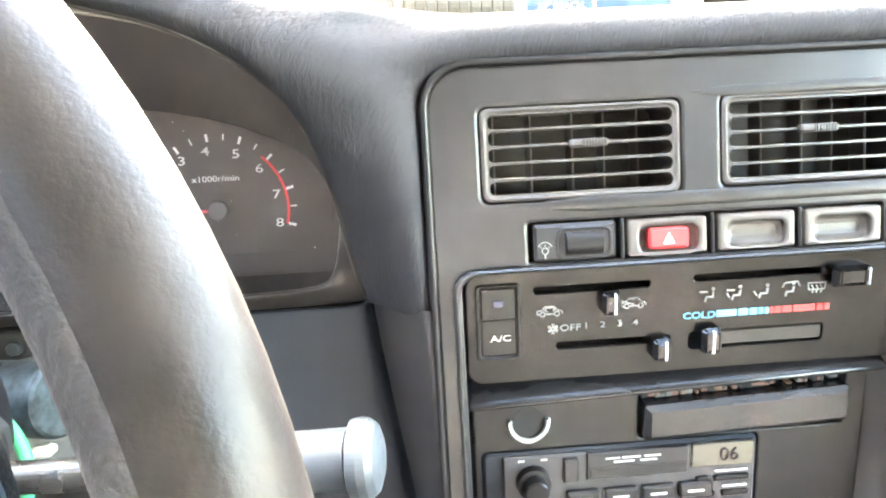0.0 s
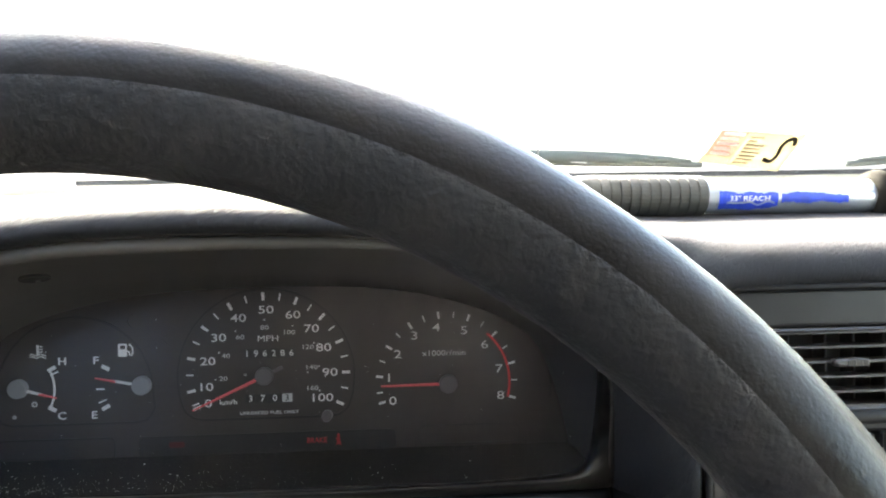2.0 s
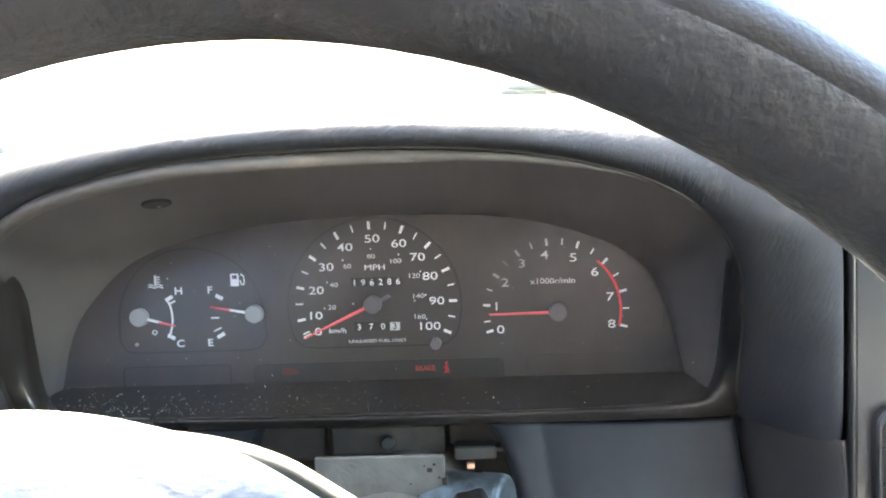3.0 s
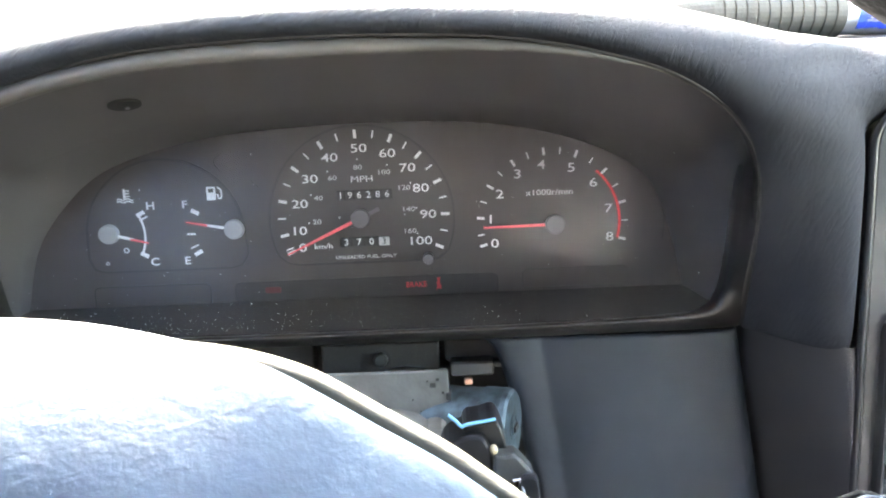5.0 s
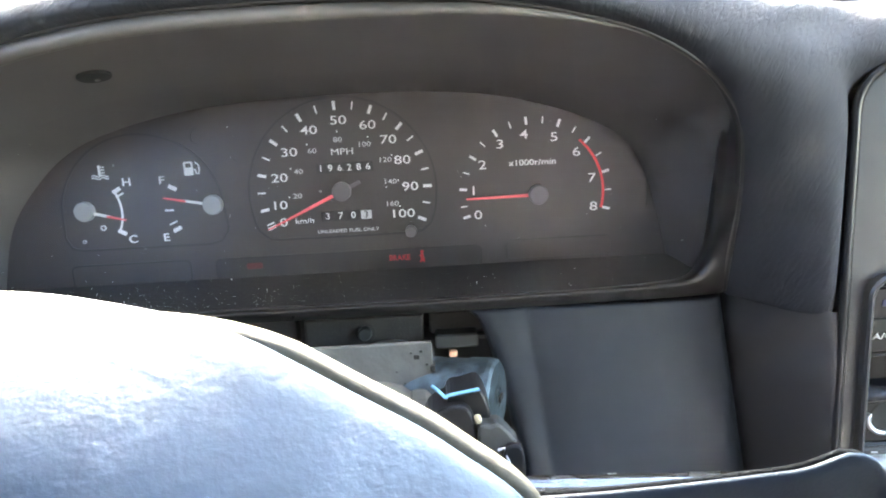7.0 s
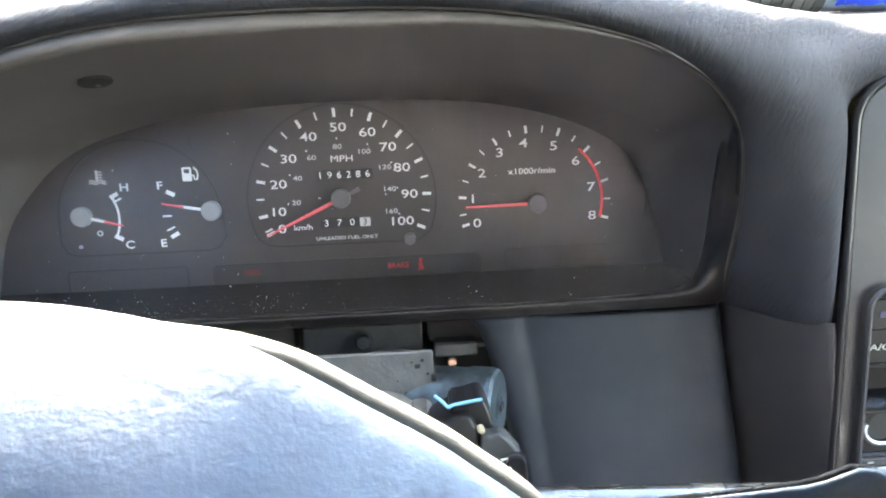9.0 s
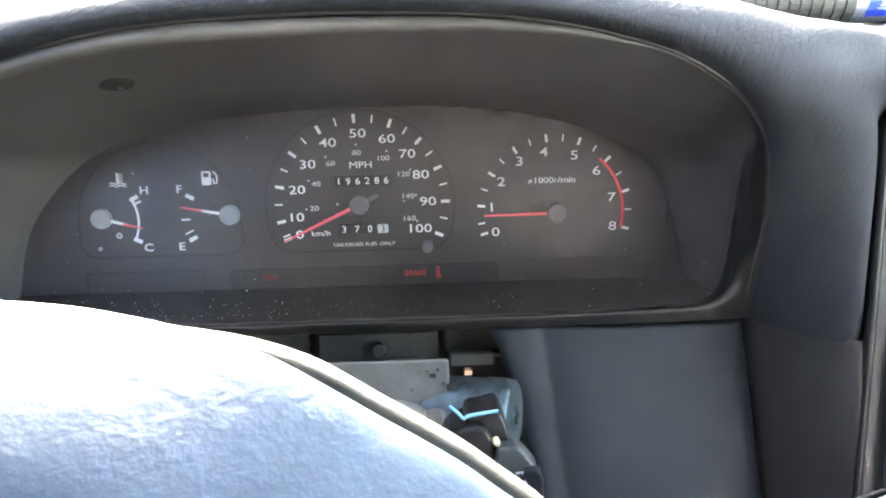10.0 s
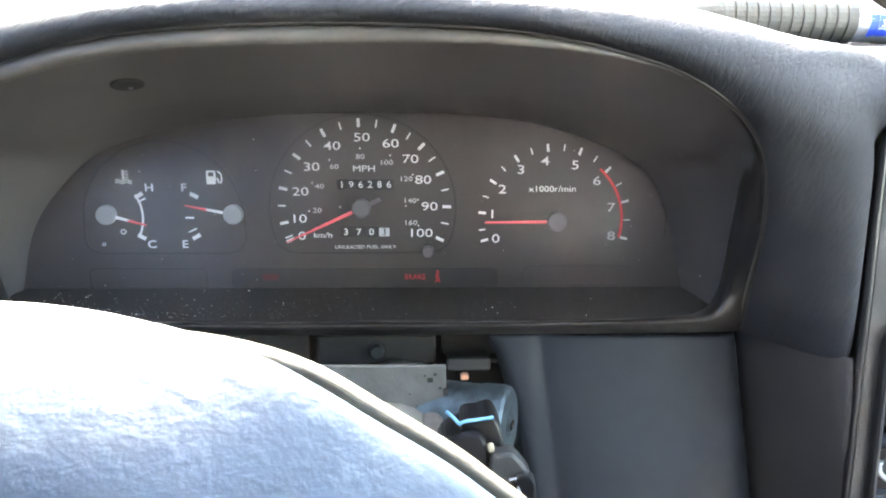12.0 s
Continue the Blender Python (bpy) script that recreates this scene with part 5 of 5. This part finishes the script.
for d, h in ((0.20, -0.62), (0.09, -0.52), (0.034, -0.43), (0.020, -0.392), (0.017, -0.366), (0.020, -0.346), (0.028, -0.336), (0.044, -0.336)):
    rows.append([bm.verts.new(Vector((0, 0, h)) + p + (cxy - p).normalized() * (d + 0.03 * taper(p))) for p in outline])
for a, b in zip(rows, rows[1:]):
    bridge(bm, a, b)
bm.faces.new(rows[0])
part("hub_back", bm, HUBBACK, wheel, WHEEL, "rough grey back cover below the seam", smooth=True)
for sgn in (1, -1):
    ctrl = [(0.30, 0.295, -0.31), (0.55, 0.300, -0.31), (0.74, 0.310, -0.31), (0.955, 0.332, -0.30), (1.115, 0.350, -0.29), (1.118, 0.02, -0.285), (1.10, -0.45, -0.25), (1.22, -1.07, 0.0)]
    path = curve_points([(sgn * x, y, z) for x, y, z in ctrl], 6)
    slim = [1 - 0.5 * min(1, max(0, (abs(p.x) - 1.05) / 0.22)) for p in path]
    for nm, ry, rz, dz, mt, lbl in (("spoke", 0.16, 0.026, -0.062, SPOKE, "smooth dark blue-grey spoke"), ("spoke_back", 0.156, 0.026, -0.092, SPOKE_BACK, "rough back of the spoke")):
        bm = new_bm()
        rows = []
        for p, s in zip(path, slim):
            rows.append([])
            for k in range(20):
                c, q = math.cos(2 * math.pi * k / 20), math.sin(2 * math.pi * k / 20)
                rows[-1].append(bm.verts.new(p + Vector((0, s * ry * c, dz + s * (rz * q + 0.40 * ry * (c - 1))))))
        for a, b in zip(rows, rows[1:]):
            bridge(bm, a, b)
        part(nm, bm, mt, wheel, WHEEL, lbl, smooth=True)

# ---- steering column with its shroud removed ----
column = thing("steering_column", (0.1, -1.3, -1.4), "bare steel steering column with its shroud taken off", "steering column")
axis0, axis1 = WC + WN * -0.5, WC + WN * -3.2
bm = new_bm()
turned(bm, axis0, axis1, ((0, 0.22), (0.25, 0.22), (0.26, 0.30), (1, 0.30)), 32)
part("tube", bm, STEEL, column)
bm = new_bm()
box(bm, -0.10, -1.20, -0.86, 0.443, -1.175, -0.485, 0.004)
part("bracket", bm, STEEL, column, label="flat grey steel bracket with holes")
for x, z, r in ((0.381, -0.543, 0.011), (0.40, -0.52, 0.006), (0.36, -0.525, 0.004), (0.42, -0.575, 0.005), (0.30, -0.60, 0.004), (0.33, -0.65, 0.004)):
    bm = new_bm()
    box(bm, x - r, -1.206, z - r * 0.8, x + r, -1.19, z + r * 0.8, 0.001)
    part("bolt_hole", bm, CAVITY, column)
for z in (-0.592, -0.652):
    bm = new_bm()
    box(bm, 0.432, -1.21, z - 0.015, 0.452, -1.15, z + 0.015, 0.003)
    part("notch", bm, CAVITY, column)
bm = new_bm()
box(bm, -0.20, -0.42, -0.76, 0.40, -0.30, -0.60, 0.012)
part("support", bm, SUPPORT, column, label="dark column support under the dials")
bm = new_bm()
turned(bm, (0.104, -0.415, -0.684), (0.104, -0.424, -0.684), ((0, 0.05), (1, 0.05)), 28)
part("bolt_recess", bm, CAVITY, column)
bm = new_bm()
box(bm, -0.60, -0.36, -0.80, -0.245, -0.28, -0.60, 0.012)
part("support", bm, SUPPORT, column)
bm = new_bm()
box(bm, 0.43, -0.40, -0.72, 0.72, -0.30, -0.60, 0.012)
part("support", bm, SUPPORT, column)
bm = new_bm()
turned(bm, (0.104, -0.42, -0.684), (0.104, -0.46, -0.684), ((0, 0.036), (0.8, 0.034), (1, 0.028)), 24)
part("bolt", bm, CONNECT, column, label="round bolt head")
bm = new_bm()
box(bm, 0.455, -0.50, -0.766, 0.673, -0.36, -0.694, 0.01)
part("clip", bm, CONNECT, column, label="grey plastic wiring clip")
bm = new_bm()
box(bm, 0.665, -0.46, -0.738, 0.735, -0.40, -0.716, 0.005)
part("clip_tab", bm, CONNECT, column)
bm = new_bm()
box(bm, 0.520, -0.60, -0.776, 0.560, -0.56, -0.746, 0.006)
part("terminal", bm, COPPER, column, label="small copper terminal")
lock = thing("ignition_lock", (0.55, -1.15, -0.75), "bare cast metal ignition lock cylinder", "ignition lock")
L0, L1 = Vector((0.08, -0.978, -0.740)), Vector((0.695, -1.205, -0.730))
bm = new_bm()
turned(bm, L0, L1, ((0, 0.145), (0.822, 0.148), (0.826, 0.154), (0.958, 0.155), (0.985, 0.150), (1, 0.138)), 56)
part("housing", bm, ZINC, lock, label="dull cast zinc housing", smooth=False)
d = (L1 - L0).normalized()
bm = new_bm()
turned(bm, L1 - d * 0.01, L1 + d * 0.006, ((0, 0.052), (0.8, 0.051), (0.81, 0.044), (0.6, 0.042), (0.62, 0.032), (1, 0.03)), 36)
part("cylinder_face", bm, ZINC, lock)
bm = new_bm()
side_v = d.cross(Vector((0, 0, 1))).normalized()
up_v = side_v.cross(d)
vs = []
for o in (0.008, 0.016):
    for a, b in ((-0.024, -0.009), (0.024, -0.013), (0.024, 0.009), (-0.024, 0.013)):
        vs.append(bm.verts.new(L1 + d * o + side_v * a + up_v * b))
for f in ((3, 2, 1, 0), (4, 5, 6, 7), (0, 1, 5, 4), (1, 2, 6, 5), (2, 3, 7, 6), (3, 0, 4, 7)):
    bm.faces.new([vs[k] for k in f])
part("keyhole", bm, CAVITY, lock, label="dark key slot")
switch = thing("wiper_switch", (0.55, -1.3, -1.0), "black switch block with connectors on the column", "switch block")


def moulded(pts, y0, y1, r=0.012):
    """A block with a rounded outline in x and z, its front edge softened."""
    mid = Vector((sum(p[0] for p in pts) / len(pts), 0, sum(p[1] for p in pts) / len(pts)))
    loop = curve_points([(x, 0, z) for x, z in pts], 4, True)
    bm = new_bm()
    rows = [[bm.verts.new(p + (mid - p).normalized() * i + Vector((0, y, 0))) for p in loop] for y, i in ((y1, 0), (y0 + r, 0), (y0 + r * 0.3, r * 0.3), (y0, r))]
    for a, b in zip(rows, rows[1:]):
        bridge(bm, a, b)
    bm.faces.new(rows[-1])
    bm.faces.new(rows[0])
    return bm


part("housing", moulded([(0.490, -0.545), (0.545, -0.528), (0.594, -0.517), (0.622, -0.565), (0.638, -0.651), (0.638, -0.80), (0.58, -0.84), (0.52, -0.80), (0.485, -0.65)], -1.62, -1.46), BLACK, switch)
part("lobe", moulded([(0.41, -0.62), (0.474, -0.563), (0.538, -0.557), (0.568, -0.589), (0.584, -0.667), (0.575, -0.80), (0.48, -0.83), (0.41, -0.78)], -1.66, -1.48), BLACK, switch)
part("connector", moulded([(0.584, -0.629), (0.62, -0.62), (0.656, -0.617), (0.704, -0.671), (0.718, -0.705), (0.71, -0.80), (0.63, -0.82), (0.588, -0.74)], -1.68, -1.61), CONNECT, switch, label="dark grey connector")
part("connector", moulded([(0.668, -0.693), (0.715, -0.685), (0.733, -0.73), (0.728, -0.85), (0.68, -0.87), (0.662, -0.78)], -1.70, -1.66), BLACK, switch)
bm = new_bm()
swept(bm, [(0.645, -1.69, -0.703), (0.667, -1.69, -0.697), (0.678, -1.70, -0.74), (0.684, -1.70, -0.80)], 0.0055, 8)
part("edge_clip", bm, CAP, switch, label="pale grey edge clip")
bm = new_bm()
box(bm, 0.34, -1.46, -0.90, 0.43, -1.22, -0.66, 0.02)
part("housing", bm, STEEL, switch)
bm = new_bm()
box(bm, 0.57, -1.27, -0.945, 0.655, -1.20, -0.895, 0.015)
part("spacer", bm, CREAM_PALE, switch, label="pale cream plastic piece below the lock")
bm = new_bm()
turned(bm, (0.585, -1.64, -0.607), (0.587, -1.675, -0.607), ((0, 0.013), (0.7, 0.012), (1, 0.007)), 16)
part("pivot", bm, CREAM, switch, label="small cream pivot")
for ctrl, r, mt, nm in (([(0.44, -1.60, -0.503), (0.462, -1.62, -0.515), (0.482, -1.63, -0.532), (0.496, -1.63, -0.526), (0.545, -1.63, -0.518), (0.597, -1.63, -0.510)], 0.006, SKYWIRE, "light blue wire along the lock"),
                        ([(0.44, -1.38, -0.665), (0.51, -1.40, -0.682), (0.566, -1.41, -0.72), (0.609, -1.41, -0.776), (0.639, -1.41, -0.859), (0.642, -1.41, -0.946), (0.60, -1.40, -1.15)], 0.025, GREEN, "green plastic covered wire loop"),
                        ([(0.30, -1.2, -0.78), (0.38, -1.42, -0.85), (0.36, -1.5, -1.15)], 0.016, BLACK, "thin black plastic covered wire")):
    w = thing("wire", ctrl[-1], nm, "wire", "column wiring")
    bm = new_bm()
    swept(bm, curve_points(ctrl, 8), r, 10)
    part("lead", bm, mt, w, smooth=True)
stalk = thing("wiper_stalk", (0.7, -1.6, -1.0), "column stalk with a pale grey knob end", "stalk")
S0, S1 = Vector((0.35, -1.78, -0.79)), Vector((1.965, -2.0, -0.735))
bm = new_bm()
turned(bm, S0, S1, ((0, 0.052), (0.5, 0.05), (0.86, 0.046)), 24)
part("shaft", bm, SHAFT, stalk, label="polished steel shaft", smooth=False)
bm = new_bm()
turned(bm, S0.lerp(S1, 0.80), S0.lerp(S1, 0.945), ((0, 0.06), (0.06, 0.086), (0.94, 0.09), (0.95, 0.078), (1, 0.078)), 48)
part("knob", bm, KNOB, stalk, label="pale grey turning knob", smooth=False)
bm = new_bm()
turned(bm, S0.lerp(S1, 0.94), S0.lerp(S1, 1.0), ((0, 0.10), (0.05, 0.112), (0.35, 0.117), (0.6, 0.112), (0.8, 0.096), (0.93, 0.06), (1.0, 0.01)), 48)
part("knob_cap", bm, KNOB, stalk, label="domed pale grey end cap", smooth=False)

# ---- snow brush lying on the dashboard ----
brush = thing("snow_brush_handle", (3.0, 0.33, 0.92), "telescopic snow brush handle with foam grip lying on the dashboard", "snow brush")
PZ, PY = 1.026, 0.38


def on_pole(x):
    return (x, PY + 0.03 * (x - 2.8), PZ - 0.014 * (x - 2.8))


bm = new_bm()
prof = [(0, 0.036), (0.12, 0.045), (0.30, 0.096), (0.42, 0.130)]
for k in range(12):
    f = 0.46 + 0.54 * k / 12
    prof += [(f, 0.137), (f + 0.036, 0.137), (f + 0.038, 0.130), (f + 0.043, 0.130)]
prof.append((1, 0.128))
turned(bm, on_pole(1.35), on_pole(2.78), prof, 32)
part("ribbed_handle", bm, RUBBER, brush, label="ribbed tapering grey rubber handle")
bm = new_bm()
turned(bm, on_pole(2.74), on_pole(4.05), ((0, 0.1165), (1, 0.1165)), 40)
part("tube", bm, ALU, brush, label="bright aluminium tube", smooth=False)
bm = new_bm()
prof = [(0, 0.12), (0.008, 0.166)]
for k in range(180):
    prof.append((0.015 + 0.97 * k / 180, 0.172 + 0.008 * math.sin(k * 2 * math.pi * 2.37 * 0.97 / 180 / 0.135)))
prof.append((1, 0.09))
turned(bm, on_pole(3.93), on_pole(6.3), prof, 32)
part("foam_grip", bm, FOAM, brush, label="wavy dark foam grip", smooth=True)
# worn blue print wrapped on the tube, facing the driver


def print_patch(bm, x0, x1, a0, a1, r=0.1185):
    g = []
    for i in range(7):
        x = x0 + (x1 - x0) * i / 6
        c = Vector(on_pole(x))
        g.append([bm.verts.new(c + Vector((0, -r * math.cos(radians(a)), r * math.sin(radians(a))))) for a in (a0, (a0 * 2 + a1) / 3, (a0 + 2 * a1) / 3, a1)])
    for a, b in zip(g, g[1:]):
        bridge(bm, a, b, False)


bm = new_bm()
for k in range(84):
    x0 = 2.855 + 0.88 * k / 84
    f = k / 84
    top_a = 10 - 8 * f + 7 * noise.noise(Vector((f * 9, 0.3, 0))) + 4 * noise.noise(Vector((f * 40, 1.7, 0)))
    low_a = -50 + 26 * max(0.0, min(1.0, (f - 0.36) / 0.12)) + 9 * noise.noise(Vector((f * 7, 4.1, 0))) + 5 * noise.noise(Vector((f * 35, 2.2, 0)))
    tear = -18 + 10 * noise.noise(Vector((f * 12, 8.0, 0)))
    if 0.45 < f < 0.475 and noise.noise(Vector((f * 60, 5.0, 0))) > -0.1:
        continue
    if 0.05 < f < 0.42 and low_a < tear - 10:
        print_patch(bm, x0, x0 + 0.0106, low_a, tear - 11)
        low_a = tear - 5
    if top_a - low_a > 3:
        print_patch(bm, x0, x0 + 0.0106, low_a, top_a)
part("print", bm, LABEL_BLUE, brush, label="torn blue printed label")
bm = lettering("33\" REACH", 0, 0, 0, 0.035, 1.15, 0.0)
for v in bm.verts:
    x = 3.06 + v.co.x
    a = v.co.y / 0.1185 - 0.22
    c = Vector(on_pole(x))
    v.co = c + Vector((0, -(0.1195 + v.co.z) * math.cos(a), (0.1195 + v.co.z) * math.sin(a)))
part("lettering", bm, WHITE, brush)

# ---- windscreen sticker, wipers, twigs outside ----
sticker = tagged(new("windscreen_sticker"), "pale red and cream inspection sticker on the windscreen", "sticker")
GX, GF = 0.41, 0.075
sticker["base"] = tuple(glass_point(GX, GF))
sticker.location = sticker["base"]


def on_glass(bm, u0, u1, v0, v1, off0, off1):
    """A thin patch on the sticker's own grid, u across and v up, from 0 to 1."""
    vs = []
    for o in (off0, off1):
        for u, v in ((u0, v0), (u1, v0), (u1, v1), (u0, v1)):
            x = 0.3565 + 0.0845 * u + 0.002 * v * (1 - 2 * u)
            vs.append(bm.verts.new(glass_point(x, 0.065 - 0.022 * u + v * (0.0595 + 0.011 * u), o)))
    for f in ((3, 2, 1, 0), (4, 5, 6, 7), (0, 1, 5, 4), (1, 2, 6, 5), (2, 3, 7, 6), (3, 0, 4, 7)):
        bm.faces.new([vs[k] for k in f])
    return bm


part("paper", on_glass(new_bm(), 0.345, 1.0, 0.0, 1.0, -0.0055, -0.0045), PAPER, sticker, dash=False)
part("paper", on_glass(new_bm(), 0.0, 0.343, 0.0, 0.235, -0.0055, -0.0045), PAPER, sticker, dash=False)
part("red_field", on_glass(new_bm(), 0.02, 0.34, 0.24, 1.0, -0.0055, -0.0045), PAPER_RED, sticker, dash=False)
bm = new_bm()
hook = curve_points([(0.72, 0.30, 0), (0.81, 0.27, 0), (0.84, 0.45, 0), (0.81, 0.68, 0), (0.84, 0.86, 0), (0.90, 0.90, 0), (0.94, 0.78, 0)], 5)
for a, b in zip(hook, hook[1:]):
    u, v = (a.x + b.x) / 2, (a.y + b.y) / 2
    on_glass(bm, u - 0.012, u + 0.012, v - 0.04, v + 0.04, -0.0068, -0.0057)
part("mark", bm, MARK, sticker, dash=False, label="dark grey hooked mark")
rng = random.Random(5)
for k in range(8):
    v = 0.12 + 0.105 * k
    part("unreadable_print", on_glass(new_bm(), 0.39, 0.48 + 0.14 * rng.random(), v, v + 0.035, -0.0066, -0.0057), PRINT, sticker, dash=False)
for v, u1 in ((0.32, 0.28), (0.47, 0.24), (0.62, 0.30), (0.77, 0.26), (0.90, 0.30)):
    part("unreadable_print", on_glass(new_bm(), 0.06, u1, v, v + 0.07, -0.0066, -0.0057), INK, sticker, dash=False)
for xa, xb, fa, fb in ((0.09, 0.372, 0.052, 0.036), (0.517, 1.05, 0.034, 0.085)):
    wp = tagged(new("wiper"), "windscreen wiper parked at the base of the glass, haze in its grey", "wiper", "windscreen wipers")
    wp["base"] = tuple(glass_point(xa, fa, 0.012))
    wp.location = wp["base"]
    bm = new_bm()
    swept(bm, [glass_point(xa + (xb - xa) * k / 16, fa + (fb - fa) * k / 16, 0.010) for k in range(17)], 0.0032, 8)
    part("blade", bm, WIPER, wp, dash=False, smooth=True)
    bm = new_bm()
    swept(bm, [glass_point(xa + (xb - xa) * (0.02 + 0.94 * k / 16), fa + 0.004 + (fb - fa) * k / 16 + 0.005 * math.sin(math.pi * k / 16), 0.012) for k in range(17)], 0.0065, 10, lambda q: 0.25 + 0.75 * math.sin(math.pi * min(1.0, max(0.0, q))) ** 0.6)
    part("arm", bm, WIPER, wp, dash=False, smooth=True)
bm = new_bm()
rng = random.Random(12)
for k in range(80):
    p = glass_point(0.06 + 0.16 * rng.random() ** 0.8, 0.036 + 0.012 * rng.random(), 0.006 + 0.004 * rng.random())
    d = Vector((rng.uniform(-1, 1), rng.uniform(-0.4, 0.2), rng.uniform(0.0, 0.8))).normalized() * rng.uniform(0.012, 0.038)
    swept(bm, [p, p + d * 0.5 + Vector((0, 0, 0.002 * rng.random())), p + d], 0.0006, 5)
ob = part("dry_twigs", bm, TWIG, None, dash=False)
tagged(ob, "pale dry twigs and needles lying on the cowl", "twigs", "", "stuff")

# dust specks on the clear cover and on the plate
bm = new_bm()
rng = random.Random(21)
for k in range(520):
    if k < 420:
        x, z = -1.75 + abs(rng.gauss(0, 1.1)), -0.44 + abs(rng.gauss(0, 0.055))
    else:
        x, z = rng.uniform(-1.7, 1.7), rng.uniform(-0.4, 0.4)
    if x > 1.68:
        continue
    s = rng.uniform(0.0004, 0.0010) * (2.6 if rng.random() < 0.06 else 1)
    p = on_lens(x, z)
    box(bm, x - s * rng.uniform(0.6, 1.3), p[1] - 0.006, z - s, x + s, p[1] - 0.003, z + s * rng.uniform(0.6, 1.2))
ob = part("dust", bm, DUST, None)
tagged(ob, "pale dust specks on the clear dial cover", "dust", "", "stuff")
